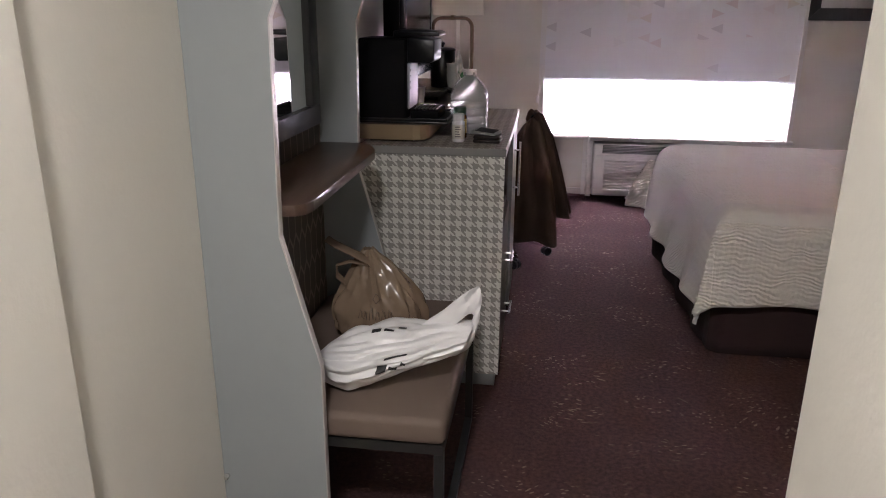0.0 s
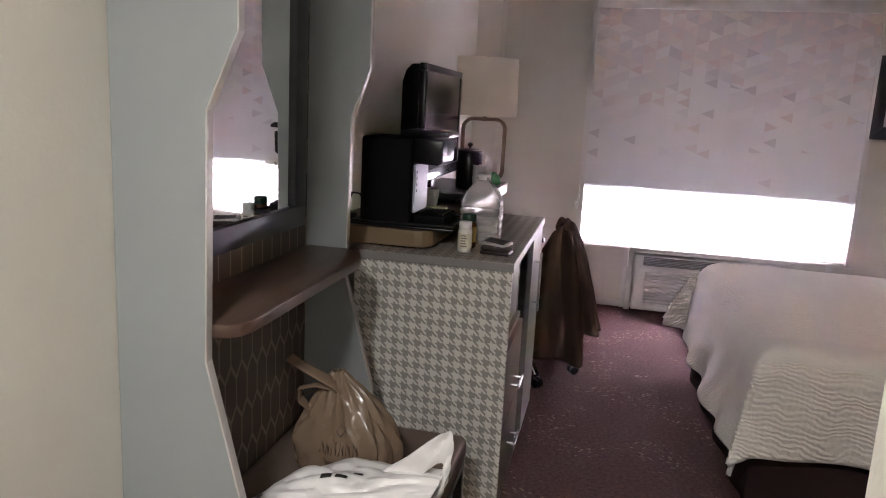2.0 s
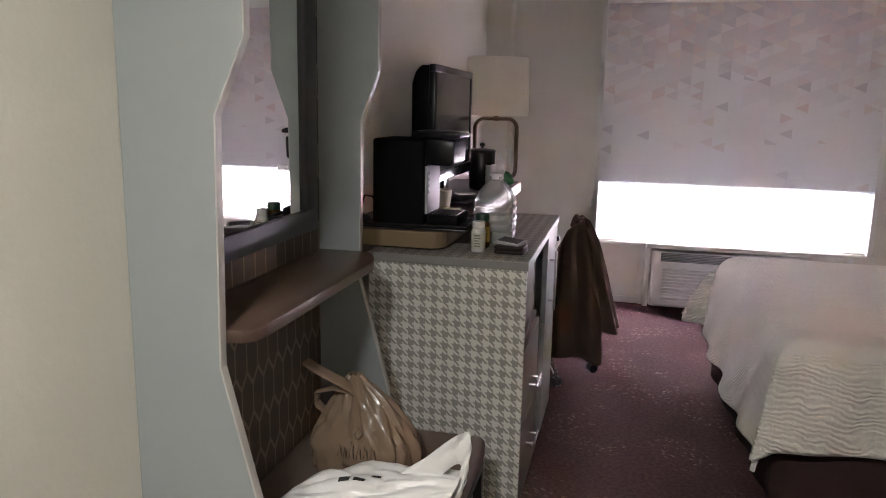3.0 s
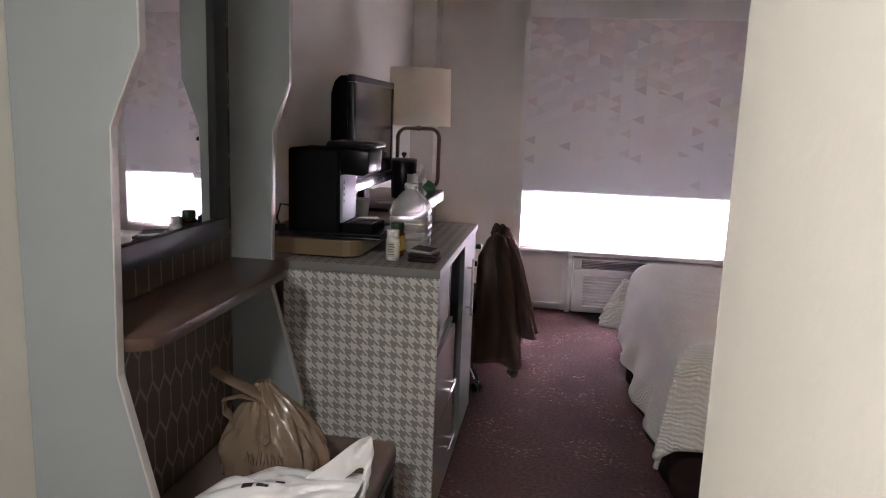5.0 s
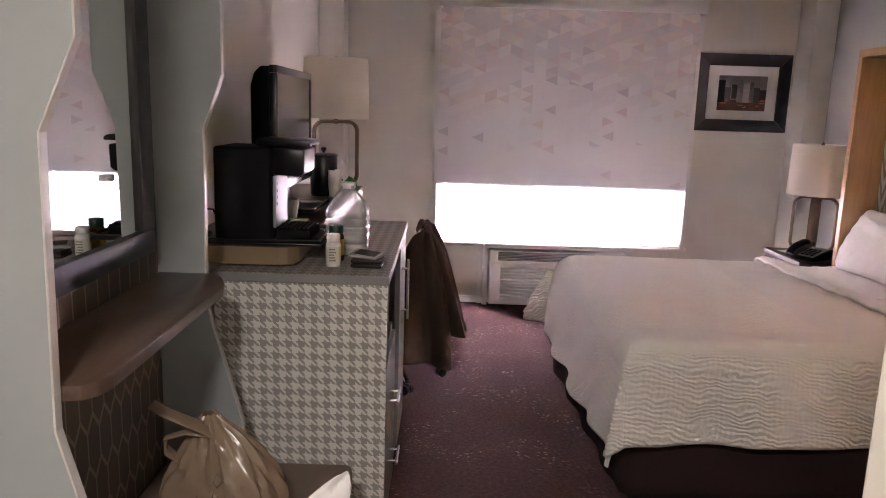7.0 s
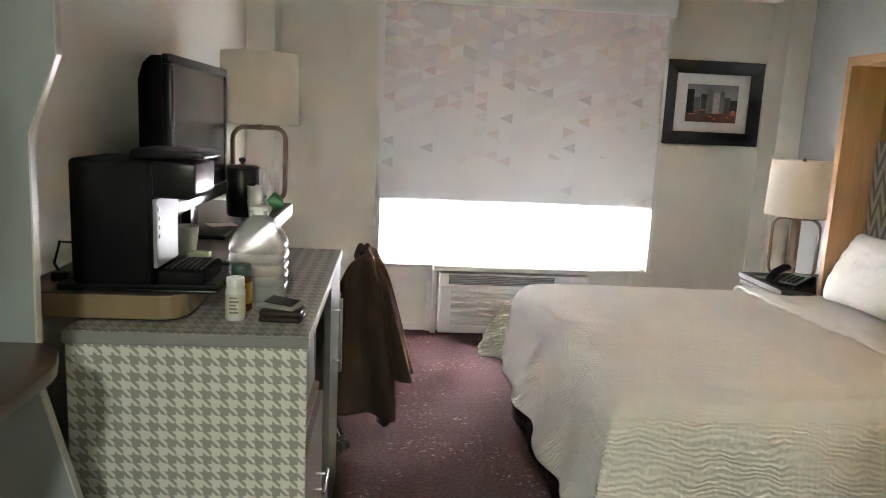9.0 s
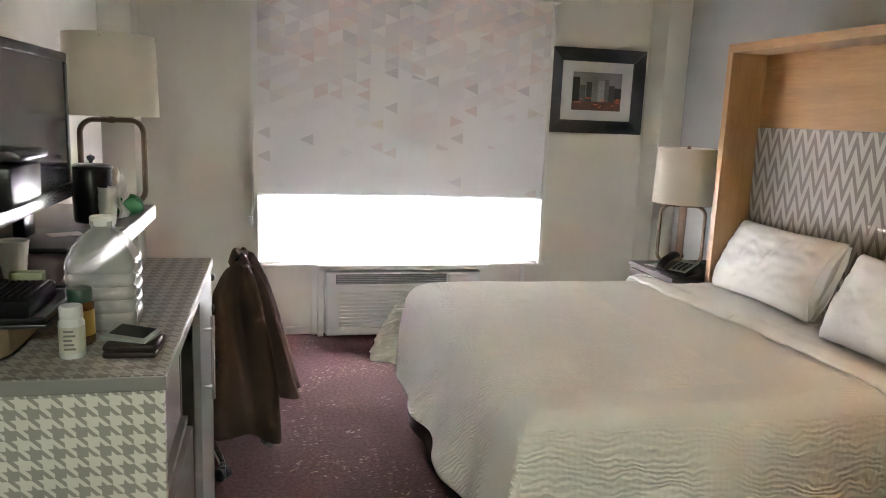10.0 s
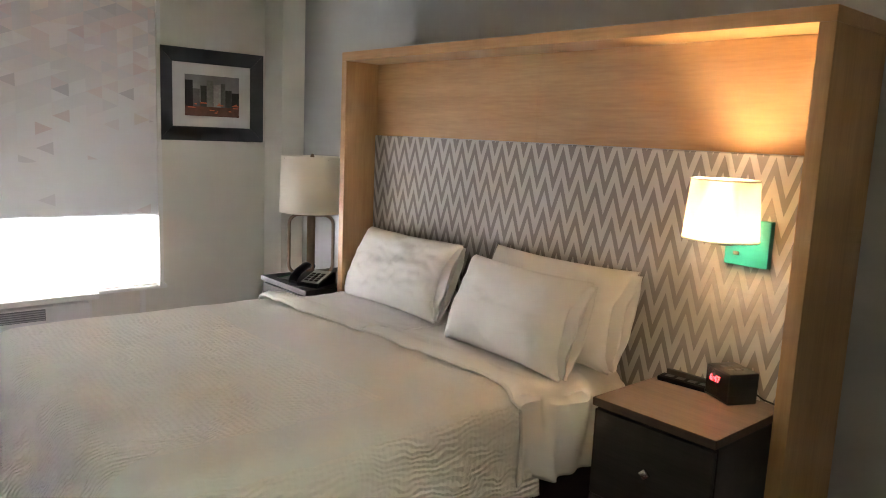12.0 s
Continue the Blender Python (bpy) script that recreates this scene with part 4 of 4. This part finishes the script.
part("label_wrap", bm_lathe([(0.0248, 0.012), (0.0248, 0.066)], (0.812, 3.225, CZ), 32), LABEL, pb, "printed pale label")
for i in range(5):
    part("print_line", bm_turn(bm_box(-0.011, -0.0006, -0.002, 0.011 - 0.003 * (i % 3), 0.0006, 0.002), Matrix.Translation((0.813, 3.225 - 0.0250, CZ + 0.022 + i * 0.009))), plain("grey_ink", (0.2, 0.18, 0.17), 0.6), pb)
pg = thing("supplement_bottle", (0.808, 3.315, CZ), "amber bottle with a dark green cap", "bottle")
part("jar", bm_lathe([(0.024, 0), (0.027, 0.003), (0.027, 0.085), (0.022, 0.092)], (0.808, 3.315, CZ), 32), plain("amber_plastic", (0.10, 0.045, 0.012), 0.2), pg)
part("cap", bm_lathe([(0.0245, 0.0922), (0.025, 0.094), (0.025, 0.117), (0.023, 0.12)], (0.808, 3.315, CZ), 32), DARK_GREEN, pg)
part("label_wrap", bm_lathe([(0.0273, 0.02), (0.0273, 0.075)], (0.808, 3.315, CZ), 32), YELLOW, pg, "yellow label")
wa = thing("wallet", (0.925, 3.23, CZ), "dark brown leather wallet on the credenza", "wallet")
part("fold", bm_join(bm_turn(bm_box(-0.052, -0.042, 0, 0.052, 0.042, 0.014, 0.006), Matrix.Translation((0.925, 3.235, CZ)) @ pose(0, 0, 0, 0, 0, -4)), bm_turn(bm_box(-0.051, -0.041, 0.0145, 0.051, 0.041, 0.029, 0.006), Matrix.Translation((0.925, 3.235, CZ)) @ pose(0, 0, 0, 0, 0, -4))), LEATHER, wa)
# Packet of cards laid on the wallet.
cd = thing("card_packet", (0.925, 3.25, CZ + 0.03), "silver and dark card packet on the wallet", "card packet")
part("packet", bm_turn(bm_box(-0.05, -0.033, 0, 0.05, 0.033, 0.010, 0.002), Matrix.Translation((0.918, 3.25, CZ + 0.030)) @ pose(0, 0, 0, 8, 3, -22)), plain("silver_card", (0.36, 0.38, 0.38), 0.35, 0.3), cd)
part("dark_band", bm_turn(bm_box(-0.038, -0.018, 0.0101, 0.04, 0.03, 0.011), Matrix.Translation((0.918, 3.25, CZ + 0.030)) @ pose(0, 0, 0, 8, 3, -22)), BLACK, cd)

# ---- desk chair and coat ----
hx, hy = 0.90, 4.80
chair = thing("desk_chair", (hx, hy, 0), "black office chair on a chrome five-star base", "chair")
part("gas_lift", bm_lathe([(0.03, 0.09), (0.03, 0.26), (0.02, 0.26), (0.02, 0.42)], (hx, hy, 0), 20), CHROME, chair)
part("hub", bm_lathe([(0.045, 0.07), (0.05, 0.08), (0.05, 0.115), (0.035, 0.125)], (hx, hy, 0), 24), CHROME, chair)
for k in range(5):
    a = radians(-68 + 72 * k)
    c, s = math.cos(a), math.sin(a)
    leg = part("base_leg", bm_tube([(hx + c * 0.04, hy + s * 0.04, 0.10), (hx + c * 0.14, hy + s * 0.14, 0.105), (hx + c * 0.26, hy + s * 0.26, 0.075), (hx + c * 0.285, hy + s * 0.285, 0.066)], 0.017, 10), CHROME, chair)
    w = Matrix.Translation((hx + c * 0.285, hy + s * 0.285, 0.028)) @ pose(0, 0, 0, 90, 0, math.degrees(a) + 30)
    part("caster", bm_join(bm_turn(bm_lathe([(0.02, -0.026), (0.027, -0.022), (0.027, -0.004), (0.02, -0.003), (0.02, 0.003), (0.027, 0.004), (0.027, 0.022), (0.02, 0.026)], (0, 0, 0), 20), w), bm_box(hx + c * 0.285 - 0.012, hy + s * 0.285 - 0.012, 0.03, hx + c * 0.285 + 0.012, hy + s * 0.285 + 0.012, 0.062, 0.003)), BLACK, leg, "black twin-wheel caster")
part("seat", bm_box(hx - 0.30, hy - 0.24, 0.42, hx + 0.09, hy + 0.24, 0.50, 0.03, 4), MATTE_BLACK, chair)
part("backrest", bm_turn(bm_box(-0.02, -0.10, 0, 0.02, 0.10, 0.32, 0.018, 4), Matrix.Translation((hx + 0.175, hy - 0.03, 0.56))), MATTE_BLACK, chair)
part("back_support", bm_tube([(hx + 0.02, hy, 0.43), (hx + 0.16, hy, 0.45), (hx + 0.175, hy - 0.02, 0.60)], 0.016, 10), BLACK, chair)
part("armrest", bm_join(bm_box(hx - 0.22, hy - 0.29, 0.70, hx + 0.085, hy - 0.245, 0.73, 0.01), bm_tube([(hx, hy - 0.265, 0.70), (hx, hy - 0.262, 0.45), (hx, hy - 0.18, 0.44)], 0.014, 8)), BLACK, chair)
part("armrest", bm_join(bm_box(hx - 0.22, hy + 0.245, 0.70, hx + 0.05, hy + 0.29, 0.73, 0.01), bm_tube([(hx, hy + 0.265, 0.70), (hx, hy + 0.262, 0.45), (hx, hy + 0.18, 0.44)], 0.014, 8)), BLACK, chair)

coat = thing("coat", (1.12, 4.78, 0.11), "brown wool coat draped over the chair back", "coat")


def coat_surface(u, v):
    a = 2 * math.pi * u
    c, s = math.cos(a), math.sin(a)
    bottom = 0.14 if c < 0.40 else 0.14 + 0.15 * min(1, (c - 0.40) / 0.10)
    z = bottom + (0.885 - bottom) * (1 - v)
    t = max(0.0, (0.885 - z) / 0.77)
    left = 1.035 - 0.055 * min(1, t * 6) ** 0.7
    right = 1.115 + 0.03 * min(1, t * 6) ** 0.7 + 0.185 * t
    ry = 0.12 + 0.03 * min(1, t * 5) + 0.03 * t
    sq = 1 / (abs(c) ** 3.2 + abs(s) ** 3.2) ** (1 / 3.2)
    fold = 0.016 + 0.045 * t
    deep = fold * math.sin(a * 8 + 2.2 * math.sin(a * 2 + 0.6) + t * 0.9) + 0.012 * noise.noise(Vector((c * 3, s * 3, t * 3)))
    k = sq * (0.72 + v * 14 if v < 0.02 else 1.0)
    return ((left + right) / 2 + ((right - left) / 2 + deep * 0.55) * k * c, 4.77 + (ry + deep) * k * s, z + 0.014 * math.sin(a * 2 + 1) * (1 - t) - (0.10 * max(0.0, -c) ** 2 + 0.05 * max(0.0, c) ** 2) * (1 - v) ** 3)


o = part("coat_body", bm_grid(120, 44, coat_surface, True), COAT, coat)
solid(o, 0.006)
part("collar", bm_grid(30, 8, lambda u, v: (1.045 + 0.055 * v + 0.02 * math.sin(u * 9), 4.64 + 0.24 * u, 0.878 + 0.018 * math.sin(u * 3.1) - 0.055 * (2 * v - 1) ** 2 + 0.01 * math.sin(u * 14))), COAT, coat)

# ---- headboard ----
hb = thing("headboard", (3.8, 3.99, 0), "golden oak box headboard with a grey chevron panel", "headboard")
XF, XP, XW = 3.526, 3.72, 3.912
YR0, YR1, YL0, YL1, ZT0, ZT1 = 2.763, 2.811, 5.178, 5.22, 1.85, 1.895
part("side_board", bm_box(XF, YR0, 0, XW, YR1, ZT0, 0.002), OAK_UP, hb, smooth=False)
part("side_board", bm_box(XF, YL0, 0, XW, YL1, ZT0, 0.002), OAK_UP, hb, smooth=False)
part("top_board", bm_box(XF, YR0, ZT0 + 0.0005, XW, YL1, ZT1, 0.002), OAK, hb, smooth=False)
part("back_board", bm_box(XP + 0.012, YR1 + 0.001, 1.4785, XP + 0.035, 4.02, ZT0 - 0.001), OAK, hb, smooth=False)
part("back_board", bm_box(XP + 0.012, 4.0215, 1.4785, XP + 0.035, YL0 - 0.001, ZT0 - 0.001), OAK, hb, smooth=False)
part("upholstered_panel", bm_box(XP, YR1 + 0.001, 0.35, XP + 0.03, YL0 - 0.001, 1.476, 0.004), CHEV, hb, "grey and taupe chevron fabric panel", smooth=False)

# ---- sconce ----
sc = thing("wall_sconce", (3.715, 3.03, 1.18), "lit cream-shaded wall sconce on a teal plate", "wall lamp")
part("back_plate", bm_box(3.69, 2.955, 1.108, 3.719, 3.105, 1.262, 0.004), TEAL, sc, "teal green back plate")
part("switch", bm_box(3.684, 3.052, 1.142, 3.6895, 3.072, 1.154, 0.001), BRONZE, sc)
part("arm", bm_tube([(3.69, 3.045, 1.19), (3.62, 3.05, 1.185), (3.56, 3.054, 1.19), (3.555, 3.054, 1.22)], 0.008, 10), BRONZE, sc)
part("shade", bm_lathe([(0.118, -0.095), (0.104, 0.098), (0.1025, 0.098), (0.1165, -0.095), (0.118, -0.095)], (3.555, 3.054, 1.297), 56), SCONCE_CLOTH, sc, "glowing cream fabric shade")
part("bulb_glass", bm_lathe([(0.012, -0.06), (0.014, -0.03), (0.026, 0.0), (0.026, 0.02), (0.0, 0.045)], (3.555, 3.054, 1.297), 20), glow("bulb_glass", (1.0, 0.62, 0.28), 12.0), sc).visible_shadow = False
for rr, zz in ((0.1045, 1.393), (0.118, 1.204)):
    part("trim_ring", bm_tube([(3.555 + rr * math.cos(a * math.pi / 20), 3.054 + rr * math.sin(a * math.pi / 20), zz) for a in range(40)], 0.0025, 6, True), LABEL, sc)


# ---- nightstands ----
def nightstand(name, x0, x1, y0, y1, z, label, knob_mat):
    ns = thing(name, ((x0 + x1) / 2, (y0 + y1) / 2, 0), label, "nightstand")
    part("top", bm_box(x0 - 0.008, y0 - 0.004, z - 0.028, x1, y1 + 0.004, z, 0.002), STAND_TOP if name == "nightstand" else STAND_BODY, ns, smooth=False)
    part("body", bm_box(x0 + 0.02, y0, 0.04, x1, y1, z - 0.034), STAND_BODY, ns, smooth=False)
    part("foot_rail", bm_box(x0 + 0.04, y0 + 0.01, 0.0, x1 - 0.01, y1 - 0.01, 0.039), BLACK, ns, smooth=False)
    zs = (0.05, z * 0.5, z - 0.04)
    for lo, hi in ((zs[0], zs[1] - 0.004), (zs[1], zs[2])):
        d = part("drawer", bm_box(x0, y0 + 0.003, lo, x0 + 0.019, y1 - 0.003, hi, 0.002), STAND_BODY, ns, smooth=False)
        k = Matrix.Translation((x0 - 0.012, (y0 + y1) / 2, (lo + hi) / 2)) @ pose(0, 0, 0, 45, 0, 0)
        part("knob", bm_join(bm_turn(bm_box(-0.008, -0.014, -0.014, 0.004, 0.014, 0.014, 0.003), k), bm_tube([(x0 - 0.009, (y0 + y1) / 2, (lo + hi) / 2), (x0 + 0.0005, (y0 + y1) / 2, (lo + hi) / 2)], 0.005, 8)), knob_mat, d, "diamond-shaped satin knob")
    return ns


NZ = 0.664
nightstand("nightstand", 3.283, 3.718, 2.857, 3.287, NZ, "dark wood two-drawer nightstand with a brown top", CHROME)
nightstand("far_nightstand", 3.345, 3.905, 5.235, 5.735, 0.642, "dark grey nightstand beside the window", CHROME)
ck = thing("alarm_clock", (3.62, 3.02, NZ), "black cube alarm clock with red digits", "clock")
CKM = Matrix.Translation((3.645, 3.01, NZ)) @ pose(0, 0, 0, 0, 0, -26)
part("case", bm_turn(bm_box(-0.055, -0.065, 0.002, 0.055, 0.065, 0.108, 0.006), CKM), BLACK, ck)
part("face", bm_turn(bm_box(-0.0565, -0.058, 0.012, -0.0553, 0.058, 0.10), CKM), SCREEN, ck, smooth=False)
writing("6:47", 0.031, CKM @ Matrix.Translation((-0.0572, 0.012, 0.07)) @ Matrix(((0, 0, -1, 0), (-1, 0, 0, 0), (0, 1, 0, 0), (0, 0, 0, 1))), RED_GLOW, ck, "digits", "glowing red digits")
for i in range(5):
    part("button", bm_turn(bm_box(-0.03 + (i % 3) * 0.025, -0.03 + (i // 3) * 0.04, 0.1082, -0.014 + (i % 3) * 0.025, -0.015 + (i // 3) * 0.04, 0.111), CKM), GRILLE, ck)
part("cord", bm_tube([(3.69, 3.0, NZ + 0.02), (3.705, 2.96, NZ + 0.025), (3.70, 2.92, NZ + 0.012), (3.712, 2.89, NZ + 0.004)], 0.003, 6), BLACK, ck)
pw = thing("power_strip", (3.66, 3.18, NZ), "black desktop power strip on the nightstand", "power strip")
part("case", bm_turn(bm_box(-0.028, -0.095, 0, 0.028, 0.095, 0.018, 0.005), Matrix.Translation((3.645, 3.175, NZ)) @ pose(0, 0, 0, 0, 0, 6)), MATTE_BLACK, pw)
for i in range(4):
    part("outlet", bm_turn(bm_box(-0.014, -0.08 + i * 0.042, 0.0181, 0.014, -0.052 + i * 0.042, 0.0195), Matrix.Translation((3.645, 3.175, NZ)) @ pose(0, 0, 0, 0, 0, 6)), BLACK, pw)
bk = thing("nightstand_rail", (3.705, 3.1, NZ), "dark back rail of the nightstand top", "rail")
part("rail", bm_box(3.698, 3.06, NZ, 3.717, 3.285, NZ + 0.022, 0.003), STAND_BODY, bk)

# ---- telephone ----
ph = thing("telephone", (3.45, 5.36, 0.642), "black desk telephone with corded handset", "telephone")
PHM = Matrix.Translation((3.46, 5.375, 0.642)) @ pose(0, 0, 0, 0, 0, -62)
part("base", bm_turn(bm_prism([(-0.10, 0), (0.10, 0), (0.10, 0.062), (0.075, 0.066), (-0.09, 0.02), (-0.10, 0.012)], "x", -0.095, 0.095, 0.005), PHM), BLACK, ph)
TOPM = PHM @ Matrix.Translation((0, -0.002, 0.046)) @ pose(0, 0, 0, 15.6, 0, 0)
part("keypad_plate", bm_turn(bm_box(-0.02, -0.08, -0.0005, 0.085, 0.07, 0.0035), TOPM), plain("phone_faceplate", (0.35, 0.38, 0.36), 0.5), ph, "pale green-grey faceplate")
for i in range(4):
    for j in range(3):
        part("key", bm_turn(bm_box(-0.01 + j * 0.03, -0.065 + i * 0.026, 0.0036, 0.012 + j * 0.03, -0.048 + i * 0.026, 0.008, 0.001), TOPM), BLACK, ph)
part("handset", bm_turn(bm_tube([(-0.06, -0.10, 0.006), (-0.06, -0.085, 0.022), (-0.06, -0.04, 0.036), (-0.06, 0.04, 0.036), (-0.06, 0.085, 0.022), (-0.06, 0.10, 0.006)], 0.022, 12, False, 1.15), TOPM), BLACK, ph)
nc = thing("note_pad", (3.42, 5.60, 0.642), "white note cards on the nightstand", "paper")
part("card", bm_turn(bm_box(-0.05, -0.04, 0, 0.05, 0.04, 0.004), Matrix.Translation((3.44, 5.60, 0.642)) @ pose(0, 0, 0, 0, 0, 20)), PAPER, nc)
part("green_strip", bm_turn(bm_box(-0.05, 0.02, 0.0041, 0.05, 0.038, 0.0052), Matrix.Translation((3.44, 5.60, 0.642)) @ pose(0, 0, 0, 0, 0, 20)), GREEN, nc)

# ---- bed ----
BX0, BX1, BY0, BY1, BZ = 1.86, 3.70, 3.46, 5.19, 0.655
bed = thing("bed", (2.8, 4.33, 0), "made double bed with white quilted coverlet", "bed")
part("mattress", bm_box(BX0 + 0.05, BY0 + 0.06, 0.36, BX1 - 0.005, BY1 - 0.06, 0.625, 0.05, 4), LINEN, bed, "white mattress")
part("box_base", bm_box(BX0 + 0.10, BY0 + 0.09, 0.03, BX1 - 0.01, BY1 - 0.09, 0.358), SKIRT, bed, smooth=False)


def skirt_surface(u, v):
    path = [(BX1 - 0.02, BY0 + 0.075), (BX0 + 0.08, BY0 + 0.075), (BX0 + 0.045, BY0 + 0.11), (BX0 - 0.01, BY1 - 0.11), (BX0 + 0.02, BY1 - 0.075), (BX1 - 0.02, BY1 - 0.075)]
    seg = [math.dist(a, b) for a, b in zip(path, path[1:])]
    d = u * sum(seg)
    for (a, b), s in zip(zip(path, path[1:]), seg):
        if d <= s or (b == path[-1]):
            k = min(1, d / s)
            x, y = a[0] + (b[0] - a[0]) * k, a[1] + (b[1] - a[1]) * k
            nx, ny = (b[1] - a[1]) / s, -(b[0] - a[0]) / s
            break
        d -= s
    w = (0.004 + 0.008 * (1 - v)) * math.sin(u * 85) * (1 if 0.36 < u < 0.68 else 0.35)
    return (x - nx * w, y - ny * w, 0.008 + 0.40 * v)


solid(part("skirt", bm_grid(260, 8, skirt_surface), SKIRT, bed, "dark maroon pleated bed skirt"), 0.004)

cover = thing("coverlet", (2.5, 4.33, 0.30), "white seersucker coverlet hanging over the bed", "bedspread")
CX1 = 3.19


def coverlet_surface(u, v):
    """u runs from the foot's hem to the fold at the pillows, v from the near hem to the far one."""
    foot, side = 0.37, 0.325
    top_x, top_y = CX1 - BX0, BY1 - BY0
    s = u * (foot + top_x) - foot
    w = v * (top_y + 2 * side) - side
    R = 0.10

    def fold(d, flare):
        # d: how far past the edge; gives (outward, down)
        if d <= -R:
            return d, 0.0
        arc = R * math.pi / 2
        if d + R < arc:
            a = (d + R) / R
            return -R + R * math.sin(a), R * (1 - math.cos(a))
        e = d + R - arc
        return e * flare, R + e
    ox, dx = fold(-s, 0.16)
    over = -w if w < top_y / 2 else w - top_y
    oy, dy = fold(over, 0.10)
    x = BX0 - ox if s < R else BX0 + s
    y = (BY0 - oy) if w < top_y / 2 else (BY1 + oy)
    down = max(dx, dy) + 0.14 * min(dx, dy)
    if dx > R and dy > R:
        # the corner hangs as a loose cone
        k = min(dx, dy)
        x -= 0.05 * k
        y += (-1 if w < top_y / 2 else 1) * 0.10 * k * (0.4 if w < top_y / 2 else 1.2)
        if w > top_y / 2:
            x -= 0.32 * k
            down -= 0.10 * k
    z = BZ - down
    q = Vector((x * 2.1, y * 2.1, z * 1.5))
    z += 0.010 * noise.noise(q * 0.9) + 0.005 * noise.noise(q * 3.0)
    hang = max(0.0, down - 0.05)
    if dx > dy:
        x += hang * (0.035 * math.sin(y * 15 + 1.5 * math.sin(y * 5)) + 0.14 * noise.noise(Vector((0, y * 4, z * 2))))
    else:
        y += hang * (0.05 * math.sin(x * 15 + 2 * math.sin(x * 4)) + 0.10 * noise.noise(Vector((x * 4, 0, z * 2))))
    if down < 0.05:
        z += 0.004 * math.sin(y * 46 + 5 * noise.noise(Vector((x * 3, y * 3, 0)))) * noise.noise(Vector((x * 2, y * 2, 4)))
    else:
        rp = (0.0008 if dx > dy else 0.0007) * math.sin(z * 170 + 7 * noise.noise(Vector((x * 4, y * 4, z * 4))))
        x, y = (x + rp, y) if dx > dy else (x, y + rp)
    return (x, y, max(z, 0.03))


solid(part("quilt", bm_grid(200, 220, coverlet_surface), QUILT, cover), 0.012, 1.0)
part("near_hem", bm_tube([coverlet_surface(i / 120, 0.0) for i in range(121)], 0.006, 6), LINEN, cover, "stitched white hem")
part("far_hem", bm_tube([coverlet_surface(i / 120, 1.0) for i in range(121)], 0.006, 6), LINEN, cover, "stitched white hem")
part("foot_hem", bm_tube([coverlet_surface(0.0, i / 160) for i in range(161)], 0.006, 6), LINEN, cover, "stitched white hem")

fold_ob = thing("sheet_fold", (3.3, 4.33, 0.60), "white bed sheet folded back over the coverlet", "sheet")


def sheet_surface(u, v):
    w = v * (BY1 - BY0 + 0.56) - 0.28
    x = 3.06 + 0.62 * u + 0.03 * math.sin(v * 6) * (1 - u)
    over = max(-w, w - (BY1 - BY0))
    R = 0.09
    dn, out = 0.0, over
    if over > -R:
        a = min(math.pi / 2, (over + R) / R)
        dn = R * (1 - math.cos(a)) + max(0, over + R - R * math.pi / 2)
        out = -R + R * math.sin(a) + max(0, over + R - R * math.pi / 2) * 0.08
    y = BY0 - out if w < 0.8 else BY1 + out
    lift = 0.030 * math.exp(-((u - 0.09) / 0.10) ** 2) if u < 0.09 else 0.030 * math.exp(-((u - 0.09) / 0.16) ** 2)
    q = Vector((x * 5, y * 5, dn * 5))
    z = BZ + 0.012 + lift - dn + 0.016 * (abs(noise.noise(q)) - 0.2) + 0.006 * noise.noise(q * 3) - (0.03 if u > 0.4 else 0.03 * u / 0.4)
    if dn > 0.05:
        y += (-1 if w < 0.8 else 1) * (0.02 + 0.055 * noise.noise(Vector((x * 11, dn * 3, 1))))
    return (x, y, z)


solid(part("sheet", bm_grid(70, 170, sheet_surface), LINEN, fold_ob), 0.006, 1.0)
part("fold_hem", bm_tube([sheet_surface(0.0, i / 150) for i in range(151)], 0.006, 6), LINEN, fold_ob, "rolled white hem")
part("stitched_band", bm_grid(8, 170, lambda u, v: Vector(sheet_surface(0.03 + 0.10 * u, v)) + Vector((0, 0, 0.004))), QUILT, fold_ob, "puckered white seersucker band")


def pillow(cx, cy, cz, lx, ly, lz, tilt, turn, seed, label):
    ob = thing("pillow", (cx, cy, cz - 0.2), label, "pillow", "bed pillows")
    m = Matrix.Translation((cx, cy, cz)) @ pose(0, 0, 0, 0, 0, turn) @ pose(0, 0, 0, 0, -tilt, 0)
    part("case", bm_turn(pillow_shape(0, 0, 0, lx, ly, lz, seed, 0.09, 56), m), LINEN, ob)

    def hem(u, v):
        a = 2 * math.pi * u
        wav = noise.noise(Vector((math.cos(a) * 2.5, math.sin(a) * 2.5, seed)))
        return (math.cos(a) * (lx * 0.45 + 0.006 * v), -ly * 0.445 - 0.055 * v + 0.012 * wav * v, math.sin(a) * (0.030 + 0.010 * (1 - v)) * (1 + 0.2 * wav))
    solid(part("case_hem", bm_turn(bm_grid(60, 8, hem, True), m), LINEN, ob, "open hemmed end of the case"), 0.003)
    return ob


pillow(3.54, 4.68, 0.825, 0.385, 0.72, 0.22, 66, 0, 2.0, "plump white pillow leaning on the headboard")
pillow(3.61, 3.79, 0.835, 0.40, 0.74, 0.19, 70, 0, 5.0, "white pillow behind another one")
pillow(3.45, 3.83, 0.81, 0.385, 0.68, 0.21, 68, -4, 9.0, "white creased pillow leaning on another one")

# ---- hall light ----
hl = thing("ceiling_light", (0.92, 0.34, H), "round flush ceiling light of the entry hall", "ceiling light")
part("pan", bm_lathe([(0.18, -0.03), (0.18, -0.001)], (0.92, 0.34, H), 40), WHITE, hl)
